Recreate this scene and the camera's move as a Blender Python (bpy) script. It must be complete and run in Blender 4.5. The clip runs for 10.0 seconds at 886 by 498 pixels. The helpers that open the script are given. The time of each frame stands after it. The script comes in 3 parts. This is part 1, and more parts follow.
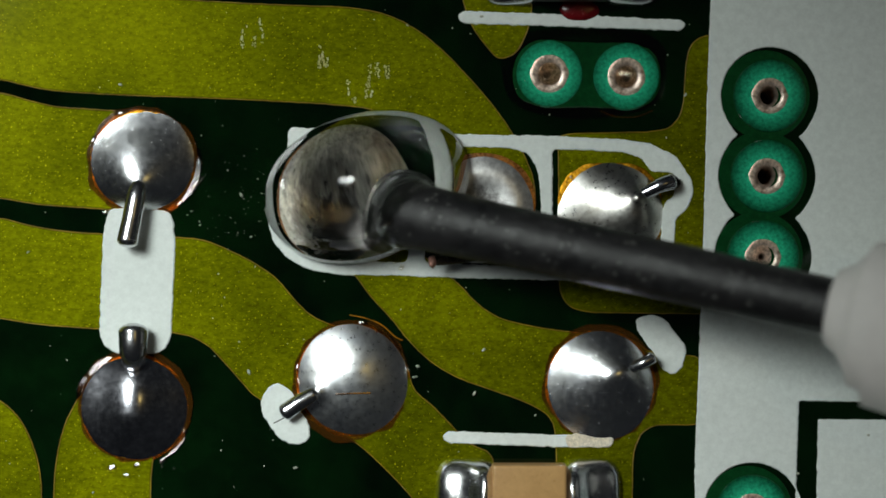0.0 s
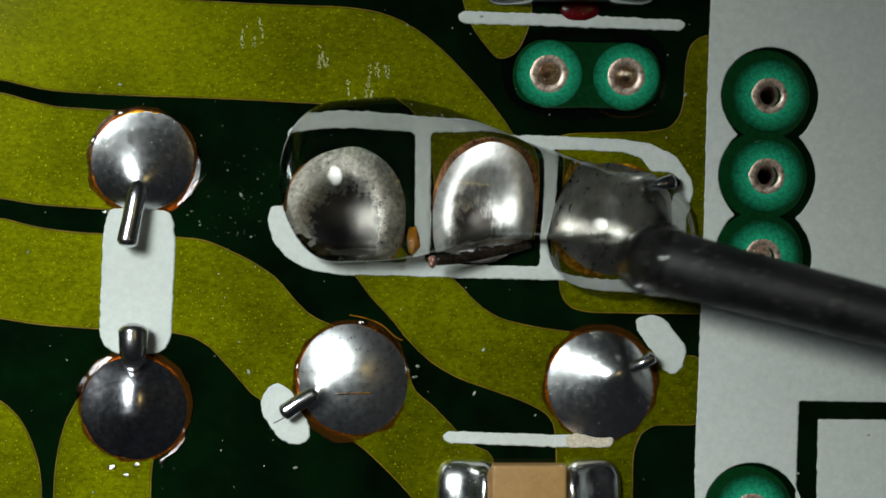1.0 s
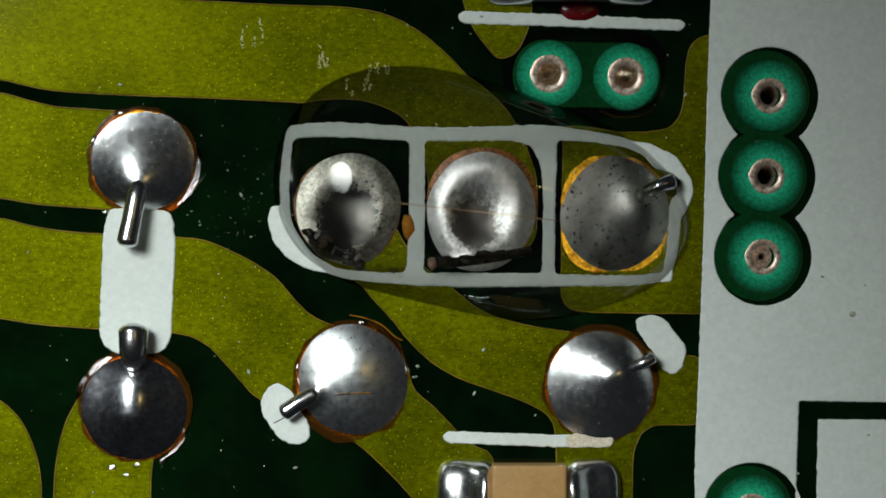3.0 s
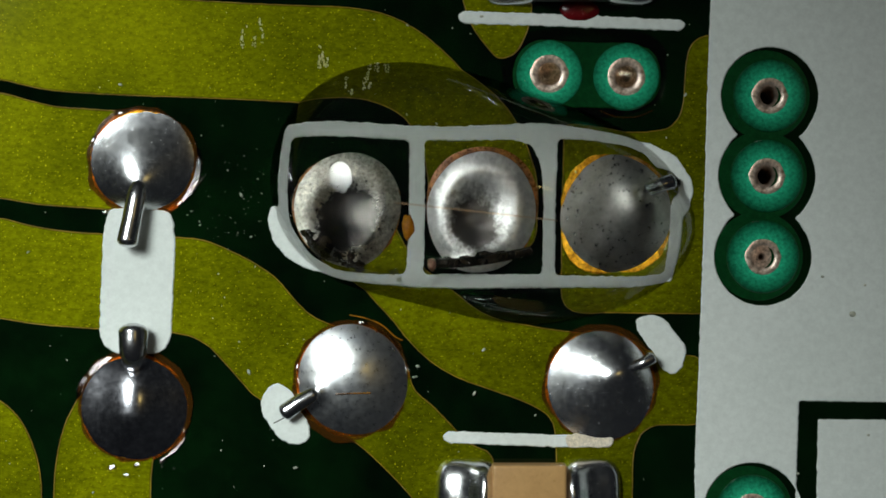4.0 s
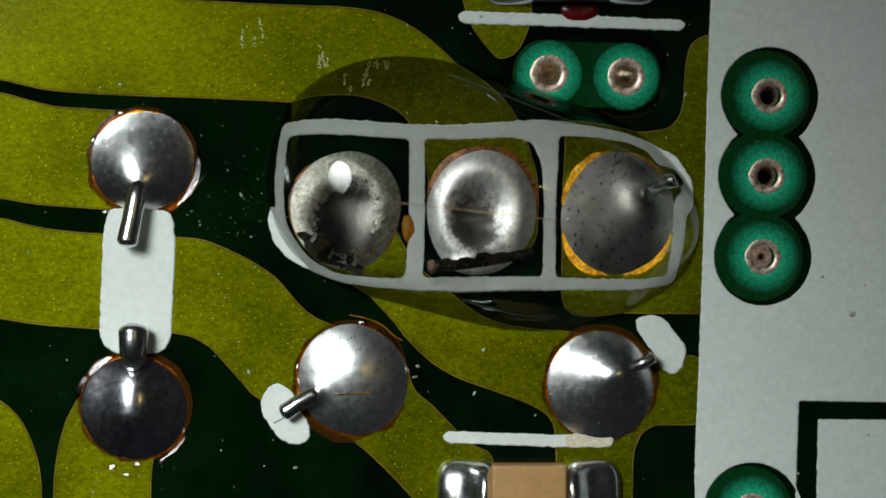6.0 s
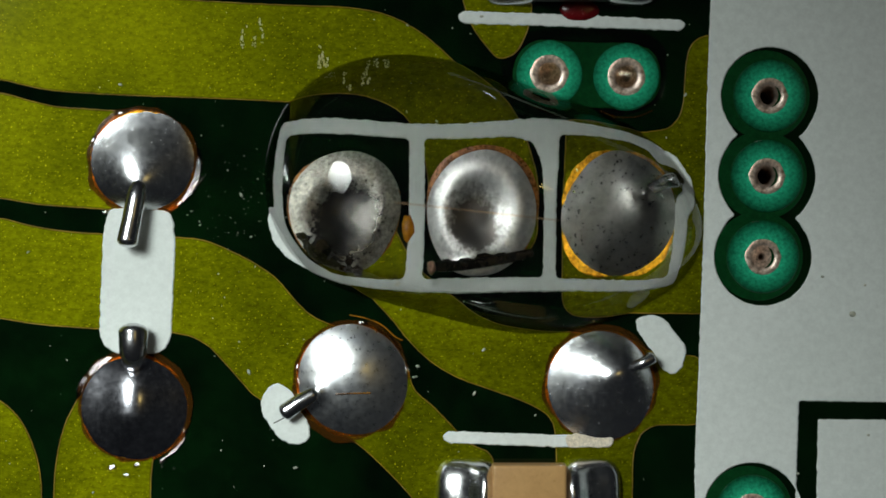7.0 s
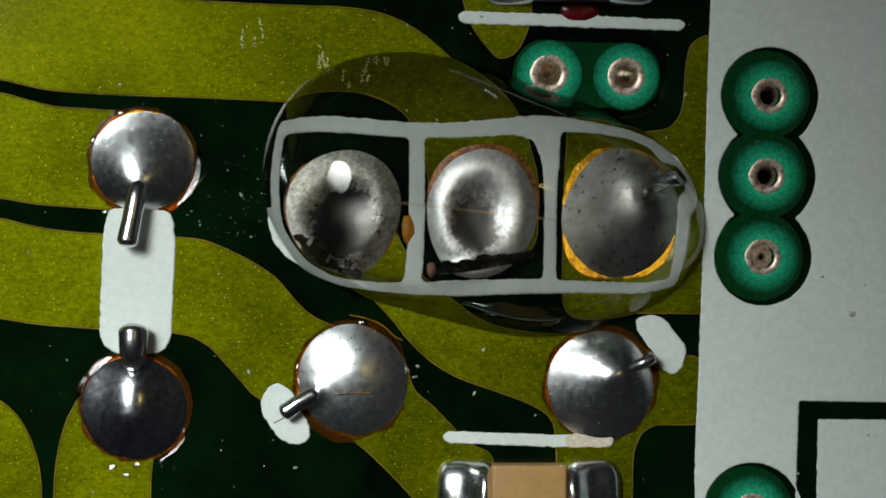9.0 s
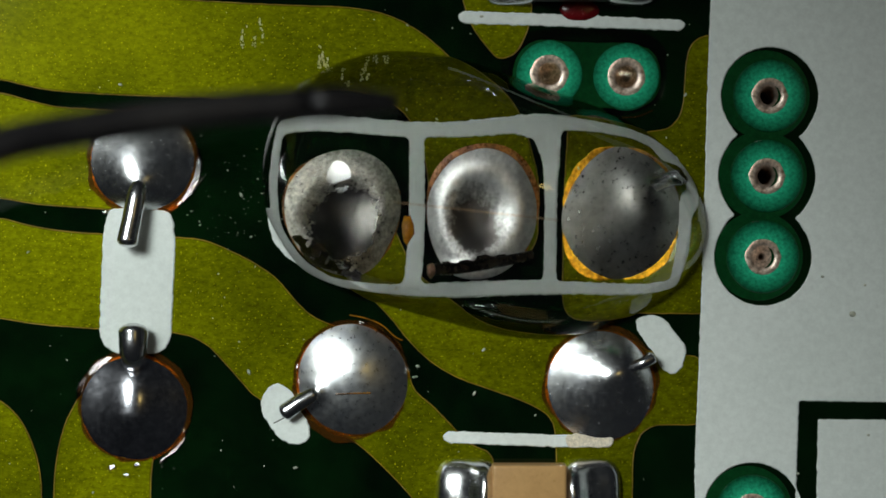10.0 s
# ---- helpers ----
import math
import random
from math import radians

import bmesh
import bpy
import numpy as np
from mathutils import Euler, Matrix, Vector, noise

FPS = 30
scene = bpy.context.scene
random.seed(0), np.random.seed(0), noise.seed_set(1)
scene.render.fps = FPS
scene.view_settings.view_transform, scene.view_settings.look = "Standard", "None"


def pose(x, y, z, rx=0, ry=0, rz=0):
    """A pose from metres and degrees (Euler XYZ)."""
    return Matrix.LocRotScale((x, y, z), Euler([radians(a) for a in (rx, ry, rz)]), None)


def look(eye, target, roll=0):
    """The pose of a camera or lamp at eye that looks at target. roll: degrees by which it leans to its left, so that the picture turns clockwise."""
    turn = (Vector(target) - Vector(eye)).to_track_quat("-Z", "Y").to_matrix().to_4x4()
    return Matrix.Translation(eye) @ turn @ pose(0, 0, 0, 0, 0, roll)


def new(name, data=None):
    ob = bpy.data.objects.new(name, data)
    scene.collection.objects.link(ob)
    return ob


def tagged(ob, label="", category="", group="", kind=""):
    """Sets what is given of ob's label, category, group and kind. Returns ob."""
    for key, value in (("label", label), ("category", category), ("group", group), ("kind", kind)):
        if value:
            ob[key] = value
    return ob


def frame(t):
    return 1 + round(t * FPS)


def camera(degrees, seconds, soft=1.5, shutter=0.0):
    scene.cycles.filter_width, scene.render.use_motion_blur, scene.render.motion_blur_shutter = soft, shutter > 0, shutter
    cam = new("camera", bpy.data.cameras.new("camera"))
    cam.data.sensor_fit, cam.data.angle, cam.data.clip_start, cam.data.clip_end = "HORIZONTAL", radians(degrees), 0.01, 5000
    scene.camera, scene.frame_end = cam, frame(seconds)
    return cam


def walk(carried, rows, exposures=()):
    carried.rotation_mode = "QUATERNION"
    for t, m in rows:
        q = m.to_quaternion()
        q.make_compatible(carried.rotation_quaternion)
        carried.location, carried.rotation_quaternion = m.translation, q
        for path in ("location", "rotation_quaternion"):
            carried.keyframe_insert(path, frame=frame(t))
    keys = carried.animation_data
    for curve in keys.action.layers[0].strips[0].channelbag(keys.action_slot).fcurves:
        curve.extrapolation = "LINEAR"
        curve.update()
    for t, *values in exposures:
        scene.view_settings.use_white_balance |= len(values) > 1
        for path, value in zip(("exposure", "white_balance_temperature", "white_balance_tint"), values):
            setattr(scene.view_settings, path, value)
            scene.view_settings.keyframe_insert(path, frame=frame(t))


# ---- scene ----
from mathutils.geometry import tessellate_polygon

cam = camera(18.0, 10.0, 1.6, 0.25)
EYE = look((0, 0, 0.055), (0, 0, 0))
walk(cam, [(0.0, EYE), (10.0, EYE)])
cam.data.dof.use_dof = True
cam.data.dof.focus_distance = 0.0548
cam.data.dof.aperture_fstop = 55.0

# ---- light ----
world = bpy.data.worlds.new("dim_room")
world.use_nodes = True
world.node_tree.nodes["Background"].inputs[0].default_value = (0.80, 0.90, 1.0, 1)
world.node_tree.nodes["Background"].inputs[1].default_value = 0.011
scene.world = world
lamp_data = bpy.data.lights.new("bench_lamp", "AREA")
lamp_data.shape, lamp_data.size, lamp_data.energy = "DISK", 0.026, 0.0029
lamp_data.color = (0.925, 1.0, 0.955)
bench_lamp = new("bench_lamp", lamp_data)
lamp_data.spread = radians(43)
bench_lamp.matrix_world = look((-0.0285, 0.0150, 0.054), (-0.0080, -0.0100, 0))
# a small warm lamp across the bench, seen as yellow glints on the solder
warm_data = bpy.data.lights.new("warm_lamp", "AREA")
warm_data.shape, warm_data.size, warm_data.energy = "DISK", 0.005, 0.0006
warm_data.color = (1.0, 0.72, 0.22)
warm_lamp = new("warm_lamp", warm_data)
warm_lamp.matrix_world = look((0.022, 0.010, 0.080), (0, 0, 0))


# ---- materials ----
def nodes_of(mat):
    mat.use_nodes = True
    return mat.node_tree.nodes, mat.node_tree.links, mat.node_tree.nodes["Principled BSDF"]


def noise_node(nodes, links, scale, detail=4.0, rough=0.55, stretch=None):
    coord = nodes.new("ShaderNodeTexCoord")
    tex = nodes.new("ShaderNodeTexNoise")
    tex.inputs["Scale"].default_value = scale
    tex.inputs["Detail"].default_value = detail
    tex.inputs["Roughness"].default_value = rough
    if stretch:
        mapping = nodes.new("ShaderNodeMapping")
        mapping.inputs["Scale"].default_value = stretch
        links.new(coord.outputs["Object"], mapping.inputs["Vector"])
        links.new(mapping.outputs["Vector"], tex.inputs["Vector"])
    else:
        links.new(coord.outputs["Object"], tex.inputs["Vector"])
    return tex


def ramp_node(nodes, links, source, stops):
    ramp = nodes.new("ShaderNodeValToRGB")
    while len(ramp.color_ramp.elements) < len(stops):
        ramp.color_ramp.elements.new(0.5)
    for element, (at, colour) in zip(ramp.color_ramp.elements, stops):
        element.position, element.color = at, (*colour, 1)
    links.new(source, ramp.inputs["Fac"])
    return ramp.outputs["Color"]


def mix_node(nodes, links, kind, fac, a, b):
    mix = nodes.new("ShaderNodeMix")
    mix.data_type, mix.blend_type = "RGBA", kind
    for slot, value in ((0, fac), (6, a), (7, b)):
        if hasattr(value, "links"):
            links.new(value, mix.inputs[slot])
        else:
            mix.inputs[slot].default_value = value if slot == 0 else (*value, 1)
    return mix.outputs[2]


def bump_node(nodes, links, shader, source, strength, distance):
    bump = nodes.new("ShaderNodeBump")
    bump.inputs["Strength"].default_value = strength
    bump.inputs["Distance"].default_value = distance
    links.new(source, bump.inputs["Height"])
    links.new(bump.outputs["Normal"], shader.inputs["Normal"])


def surface(name, low, high, coarse, fine, rough=(0.3, 0.5), metal=0.0, bump=0.2, depth=4e-6, fleck=None, coat=0.0, stretch=None, spec=0.5, wavy=False, contrast=0.3):
    """A surface with broad stains, fine grain, uneven gloss and fine relief; fleck adds small bright or dark specks."""
    mat = bpy.data.materials.new(name)
    nodes, links, shader = nodes_of(mat)
    broad = noise_node(nodes, links, coarse, 4)
    grain = noise_node(nodes, links, fine, 6, 0.65, stretch)
    tone = ramp_node(nodes, links, broad.outputs["Fac"], [(0.35, low), (0.65, high)])
    shade = ramp_node(nodes, links, grain.outputs["Fac"], [(0.3, (1 - contrast,) * 3), (0.7, (1 + contrast * 0.8,) * 3)])
    colour = mix_node(nodes, links, "MULTIPLY", 1.0, tone, shade)
    if fleck:
        dots = noise_node(nodes, links, fleck[0], 2, 0.5)
        mask = ramp_node(nodes, links, dots.outputs["Fac"], [(fleck[1], (0, 0, 0)), (fleck[1] + 0.06, (1, 1, 1))])
        colour = mix_node(nodes, links, "MIX", mask, colour, fleck[2])
    links.new(colour, shader.inputs["Base Color"])
    gloss = nodes.new("ShaderNodeMapRange")
    gloss.inputs["To Min"].default_value, gloss.inputs["To Max"].default_value = rough
    gloss.inputs["From Min"].default_value, gloss.inputs["From Max"].default_value = 0.3, 0.7
    links.new(grain.outputs["Fac"], gloss.inputs["Value"])
    links.new(gloss.outputs["Result"], shader.inputs["Roughness"])
    shader.inputs["Metallic"].default_value = metal
    shader.inputs["Specular IOR Level"].default_value = spec
    shader.inputs["Coat Weight"].default_value = coat
    shader.inputs["Coat Roughness"].default_value = 0.08
    bump_node(nodes, links, shader, (broad if wavy else grain).outputs["Fac"], bump, depth)
    return mat


def clear(name, tint, ior=1.45, rough=0.0, through_share=1.0):
    mat = bpy.data.materials.new(name)
    nodes, links, shader = nodes_of(mat)
    shader.inputs["Base Color"].default_value = (*tint, 1)
    shader.inputs["Transmission Weight"].default_value = through_share
    shader.inputs["IOR"].default_value = ior
    shader.inputs["Roughness"].default_value = rough
    return mat


def darkened(name, low, high, burnt, fine, rough, metal, contrast, middle, r0, r1, relief=0.3, smooth=0.22):
    """Frosted solder; smoother patch round a middle, colour darkened for tarnish and dark reflection, edge broken by
    grain.
    """
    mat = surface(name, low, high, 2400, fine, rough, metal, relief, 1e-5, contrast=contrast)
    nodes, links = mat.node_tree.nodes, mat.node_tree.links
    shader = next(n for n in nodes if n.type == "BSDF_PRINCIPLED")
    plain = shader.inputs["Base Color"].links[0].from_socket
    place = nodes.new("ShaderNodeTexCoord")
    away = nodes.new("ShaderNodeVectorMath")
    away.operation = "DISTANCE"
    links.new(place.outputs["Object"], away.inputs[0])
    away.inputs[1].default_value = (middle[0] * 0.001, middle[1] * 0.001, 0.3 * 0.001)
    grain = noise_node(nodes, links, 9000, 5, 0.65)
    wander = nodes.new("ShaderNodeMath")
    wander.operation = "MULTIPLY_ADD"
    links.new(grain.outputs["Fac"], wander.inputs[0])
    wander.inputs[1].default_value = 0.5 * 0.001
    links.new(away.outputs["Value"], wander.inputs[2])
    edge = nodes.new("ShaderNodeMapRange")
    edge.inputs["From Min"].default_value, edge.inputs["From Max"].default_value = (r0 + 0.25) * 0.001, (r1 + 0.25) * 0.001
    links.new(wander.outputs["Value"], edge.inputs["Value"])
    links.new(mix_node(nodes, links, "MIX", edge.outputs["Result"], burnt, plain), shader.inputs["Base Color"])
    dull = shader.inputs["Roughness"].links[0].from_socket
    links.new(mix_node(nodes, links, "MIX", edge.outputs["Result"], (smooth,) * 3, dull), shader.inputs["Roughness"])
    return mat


MASK = surface("dark_green_solder_mask", (0.000625, 0.0045, 0.001125), (0.00175, 0.013, 0.0025), 480, 1800, (0.02, 0.04), bump=0.02, depth=5e-7, fleck=(9000, 0.77, (0.05, 0.10, 0.05)))
TRACE = surface("olive_mask_over_copper", (0.0858, 0.0962, 0.00052), (0.1612, 0.1716, 0.00104), 380, 15000, (0.48, 0.60), metal=0.94, bump=0.02, depth=5e-7, fleck=(24000, 0.66, (0.46, 0.43, 0.01)), spec=0.0, coat=0.4, contrast=0.5, stretch=(0.6, 1.0, 1.0))
MID = surface("deep_green_solder_mask", (0.003125, 0.045, 0.01125), (0.005, 0.0625, 0.01625), 900, 9000, (0.03, 0.06), bump=0.03, depth=5e-7)
SILK = surface("white_silkscreen_ink", (0.84, 0.895, 0.865), (0.89, 0.935, 0.91), 250, 9000, (0.5, 0.7), bump=0.12, depth=2e-6, fleck=(1400, 0.83, (0.38, 0.39, 0.34)), contrast=0.08)
CREAM = surface("yellowed_silkscreen_ink", (0.8496, 0.7316, 0.5664), (0.93, 0.8496, 0.708), 900, 15000, (0.4, 0.6), bump=0.2)
SOLDER = surface("bright_solder", (0.759, 0.7705, 0.8165), (0.92, 0.93, 0.93), 2600, 9000, (0.20, 0.28), 1.0, 0.3, 6e-6, wavy=True, contrast=0.12)
DULL = surface("dull_solder", (0.736, 0.759, 0.805), (0.92, 0.93, 0.93), 2600, 9000, (0.26, 0.34), 1.0, 0.3, 6e-6, wavy=True, contrast=0.12)
# the dark middle is tarnish plus the bowl's dark reflection put into the colour
OXIDE = darkened("grey_oxidised_solder", (0.32, 0.30, 0.26), (0.74, 0.72, 0.65), (0.12, 0.115, 0.11), 15000, (0.26, 0.40), 0.95, 0.55, (0.0, -0.18), 0.50, 0.84, 1.0, 0.26)

# frosted, mottled solder; its dimness under the flux is put into the base colour
DIM_SOLDER = surface("frosted_solder", (0.37, 0.35, 0.315), (0.68, 0.67, 0.65), 1300, 9000, (0.25, 0.36), 1.0, 0.2, 5e-6, wavy=True, contrast=0.2)
GRAINY = darkened("grainy_solder", (0.86, 0.84, 0.84), (0.93, 0.93, 0.93), (0.11, 0.10, 0.095), 9000, (0.32, 0.40), 0.95, 0.25, (-0.12, -0.22), 0.46, 0.76, 0.5, 0.3)
LEAD = surface("tinned_lead_wire", (0.552, 0.552, 0.576), (0.696, 0.696, 0.72), 2500, 16000, (0.2, 0.28), 1.0, 0.12, 3e-6, wavy=True, contrast=0.12)
# darker copy of the solder, the dark room's reflection put into its colour
SHADED = surface("shaded_dark_solder", (0.42, 0.425, 0.47), (0.60, 0.605, 0.66), 2600, 9000, (0.17, 0.25), 1.0, 0.3, 5e-6, wavy=True, contrast=0.12)
TIN = surface("tinned_via_metal", (0.528, 0.396, 0.312), (0.816, 0.672, 0.576), 7000, 15000, (0.25, 0.5), 0.6, 0.6, 8e-6, contrast=0.5)
RUST = surface("rusty_streak", (0.072, 0.0264, 0.0036), (0.504, 0.204, 0.0096), 2200, 9000, (0.12, 0.3), 0, 0.3, 4e-6)
AMBER = surface("orange_amber", (0.46, 0.15, 0.005), (0.60, 0.23, 0.008), 2600, 9000, (0.12, 0.3), 0, 0.2, 3e-6)
GOLD = surface("gold_copper_rim", (0.30, 0.125, 0.006), (0.66, 0.33, 0.02), 4200, 15000, (0.28, 0.42), 1.0, 0.9, 9e-6, contrast=0.8)
EDGE = surface("golden_trace_edge", (0.20, 0.12, 0.004), (0.42, 0.27, 0.012), 1500, 9000, (0.3, 0.5), 0, 0.2, 3e-6)
SCORCH = surface("scorched_brown_rim", (0.12, 0.035, 0.006), (0.42, 0.15, 0.02), 3200, 15000, (0.2, 0.4), 0.2, 0.6, 5e-6, contrast=0.6)
CHAR = surface("burnt_flux", (0.006, 0.005, 0.004), (0.032, 0.022, 0.014), 3000, 12000, (0.1, 0.3), 0, 0.6, 1e-5)
COPPER = surface("cut_copper_end", (0.54, 0.264, 0.204), (0.744, 0.408, 0.336), 5000, 20000, (0.3, 0.5), 0.8, 0.5, 8e-6)
CERAMIC = surface("tan_ceramic", (0.52, 0.2925, 0.1105), (0.611, 0.3575, 0.143), 900, 9000, (0.25, 0.4), 0, 0.12, 2e-6, fleck=(2600, 0.76, (0.58, 0.42, 0.26)), contrast=0.08)
BLACK = surface("black_resin", (0.0144, 0.0144, 0.0156), (0.0264, 0.0264, 0.0264), 900, 9000, (0.3, 0.5), 0, 0.3, 5e-6)
RUBBER = surface("black_needle_coating", (0.0084, 0.0084, 0.0096), (0.0192, 0.018, 0.0192), 700, 4200, (0.30, 0.62), 0, 1.0, 3.0e-5, fleck=(9500, 0.66, (0.14, 0.14, 0.13)), spec=0.5)
HUB = surface("frosted_white_plastic", (0.836, 0.77, 0.748), (0.924, 0.88, 0.858), 200, 5000, (0.35, 0.5), 0, 0.05, 3e-6, contrast=0.05)
STEEL = surface("dark_steel", (0.0216, 0.0204, 0.0228), (0.048, 0.0444, 0.0456), 700, 6000, (0.3, 0.45), 0.6, 0.3, 5e-6)
RED = surface("dark_red_lacquer", (0.117, 0.0026, 0.0052), (0.182, 0.0052, 0.0078), 1500, 9000, (0.15, 0.3), 0, 0.2, 4e-6)
BENCH = surface("dark_grey_mat", (0.025, 0.026, 0.028), (0.04, 0.041, 0.043), 20, 900, (0.6, 0.8), 0, 0.4, 1e-4)


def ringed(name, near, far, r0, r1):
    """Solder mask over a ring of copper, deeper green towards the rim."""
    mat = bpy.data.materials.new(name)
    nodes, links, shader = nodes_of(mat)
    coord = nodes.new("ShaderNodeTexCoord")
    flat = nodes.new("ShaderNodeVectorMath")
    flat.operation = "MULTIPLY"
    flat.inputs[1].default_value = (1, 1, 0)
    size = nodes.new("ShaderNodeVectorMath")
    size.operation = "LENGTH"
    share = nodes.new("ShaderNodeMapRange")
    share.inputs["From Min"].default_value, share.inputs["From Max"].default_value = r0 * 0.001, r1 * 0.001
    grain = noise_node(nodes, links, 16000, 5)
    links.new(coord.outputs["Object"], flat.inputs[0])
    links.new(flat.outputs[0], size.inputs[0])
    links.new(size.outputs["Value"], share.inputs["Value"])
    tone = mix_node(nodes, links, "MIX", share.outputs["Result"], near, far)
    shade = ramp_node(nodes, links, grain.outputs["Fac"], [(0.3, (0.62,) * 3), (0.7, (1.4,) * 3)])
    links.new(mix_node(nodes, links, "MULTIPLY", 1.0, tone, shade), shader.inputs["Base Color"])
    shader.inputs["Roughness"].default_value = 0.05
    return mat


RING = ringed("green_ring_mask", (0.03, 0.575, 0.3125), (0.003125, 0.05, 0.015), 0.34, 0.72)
FLUX = clear("clear_liquid_flux", (1.0, 1.0, 0.98), 1.47)
FILM = clear("dried_flux_film", (0.95, 0.90, 0.75), 1.5, 0.03)
RESIDUE = clear("amber_flux_residue", (0.48, 0.20, 0.035), 1.2, 0.1, 0.92)
FIBRE = surface("brown_fibre", (0.5, 0.30, 0.16), (0.65, 0.42, 0.25), 3000, 12000, (0.3, 0.5), 0, 0.2, 2e-6)
SCRATCH = surface("scuffed_mask", (0.462, 0.44, 0.132), (0.77, 0.748, 0.44), 3000, 12000, (0.4, 0.6), 0, 0.2, 2e-6)
DUST = surface("pale_dust", (0.36, 0.384, 0.312), (0.72, 0.72, 0.6), 3000, 12000, (0.4, 0.7), 0, 0.2, 2e-6)


# ---- building helpers: lengths in millimetres ----
MM = 0.001


def part(name, bm, material, parent=None, label="", smooth=True):
    """Links a bmesh made in millimetres as one mesh object."""
    bmesh.ops.recalc_face_normals(bm, faces=bm.faces)
    bmesh.ops.scale(bm, vec=(MM, MM, MM), verts=bm.verts)
    mesh = bpy.data.meshes.new(name)
    bm.to_mesh(mesh)
    bm.free()
    mesh.materials.append(material)
    if smooth:
        mesh.shade_smooth()
    ob = new(name, mesh)
    ob.parent = parent
    return tagged(ob, label)


def thing(name, x, y, z, label, category, group="", turn=0.0):
    ob = new(name)
    ob.empty_display_size = 0.0005
    ob.matrix_basis = pose(x * MM, y * MM, z * MM, 0, 0, turn)
    return tagged(ob, label, category, group)


def fillet(points, radius):
    """A closed outline with rounded corners."""
    out, n = [], len(points)
    for i in range(n):
        a, b, c = (Vector(points[(i + k) % n]) for k in (-1, 0, 1))
        r = min(radius, (a - b).length * 0.49, (c - b).length * 0.49)
        p, q = b + (a - b).normalized() * r, b + (c - b).normalized() * r
        for k in range(7):
            t = k / 6
            out.append(p * (1 - t) ** 2 + b * 2 * t * (1 - t) + q * t * t)
    return out


def resample(points, step, ragged=0.0, seed=0.0):
    """Even steps along a closed outline, with a ragged edge if asked."""
    out, n = [], len(points)
    for i in range(n):
        a, b = points[i], points[(i + 1) % n]
        length = (b - a).length
        if length < 1e-6:
            continue
        side = Vector((-(b - a).y, (b - a).x)) / length
        for k in range(max(1, round(length / step))):
            p = a.lerp(b, k / max(1, round(length / step)))
            if ragged:
                p = p + side * ragged * (noise.noise((p.x * 9 + seed, p.y * 9, seed)) + 0.7 * noise.noise((p.x * 27, p.y * 27, seed)))
            out.append(p)
    return out


def disc(x, y, r, n=48):
    return [Vector((x + r * math.cos(2 * math.pi * k / n), y + r * math.sin(2 * math.pi * k / n))) for k in range(n)]


def sheet(loops, z0, z1, edge=0.012):
    """A flat plate with holes (loops after the first), with a small bevelled rim."""
    bm = bmesh.new()
    clean = []
    for loop in loops:
        keep = [p for i, p in enumerate(loop) if (p - loop[i - 1]).length > 1e-4]
        clean.append(keep)
    flat = [[Vector((p.x, p.y, 0)) for p in loop] for loop in clean]
    at = [p for loop in flat for p in loop]
    size = z1 - z0
    edge = min(edge, size * 0.8)
    inner = []
    for i, loop in enumerate(flat):
        area = sum(loop[k - 1].x * loop[k].y - loop[k].x * loop[k - 1].y for k in range(len(loop)))
        way = (1 if area > 0 else -1) * (1 if i == 0 else -1)
        for k, p in enumerate(loop):
            d = loop[(k + 1) % len(loop)] - loop[k - 1]
            d = Vector((-d.y, d.x, 0)).normalized() * way
            inner.append(p + d * edge)
    bounds = [sum(len(c) for c in flat[:i]) for i in range(len(flat) + 1)]
    tris = tessellate_polygon([inner[a:b] for a, b in zip(bounds, bounds[1:])])
    top = [bm.verts.new((p.x, p.y, z1)) for p in inner]
    rim = [bm.verts.new((p.x, p.y, z1 - edge)) for p in at]
    low = [bm.verts.new((p.x, p.y, z0)) for p in at]
    for tri in tris:
        for ring in (top, low):
            try:
                bm.faces.new([ring[i] for i in tri])
            except ValueError:
                pass
    base = 0
    for loop in flat:
        n = len(loop)
        for k in range(n):
            a, b = base + k, base + (k + 1) % n
            bm.faces.new((rim[a], rim[b], top[b], top[a]))
            bm.faces.new((low[a], low[b], rim[b], rim[a]))
        base += n
    return bm


def tube(path, radii, sides=20, caps=True):
    """A round bar along a path of points, with its own radius at each."""
    bm = bmesh.new()
    rings = []
    points = [Vector(p) for p in path]
    side = None
    for i, p in enumerate(points):
        way = (points[min(i + 1, len(points) - 1)] - points[max(i - 1, 0)]).normalized()
        if side is None:
            side = way.orthogonal().normalized()
        side = (side - way * side.dot(way)).normalized()
        up = way.cross(side)
        rings.append([bm.verts.new(p + (side * math.cos(a) + up * math.sin(a)) * radii[i]) for a in (2 * math.pi * k / sides for k in range(sides))])
    for a, b in zip(rings, rings[1:]):
        for k in range(sides):
            bm.faces.new((a[k], a[(k + 1) % sides], b[(k + 1) % sides], b[k]))
    if caps:
        bm.faces.new(rings[0])
        bm.faces.new(rings[-1])
    return bm


def curve_path(points, steps=6):
    """A smooth path through points."""
    out = []
    p = [Vector(q) for q in points]
    for i in range(len(p) - 1):
        a, b, c, d = p[max(i - 1, 0)], p[i], p[i + 1], p[min(i + 2, len(p) - 1)]
        for k in range(steps):
            t = k / steps
            out.append(0.5 * (2 * b + (c - a) * t + (2 * a - 5 * b + 4 * c - d) * t * t + (3 * b - a - 3 * c + d) * t ** 3))
    out.append(p[-1])
    return out


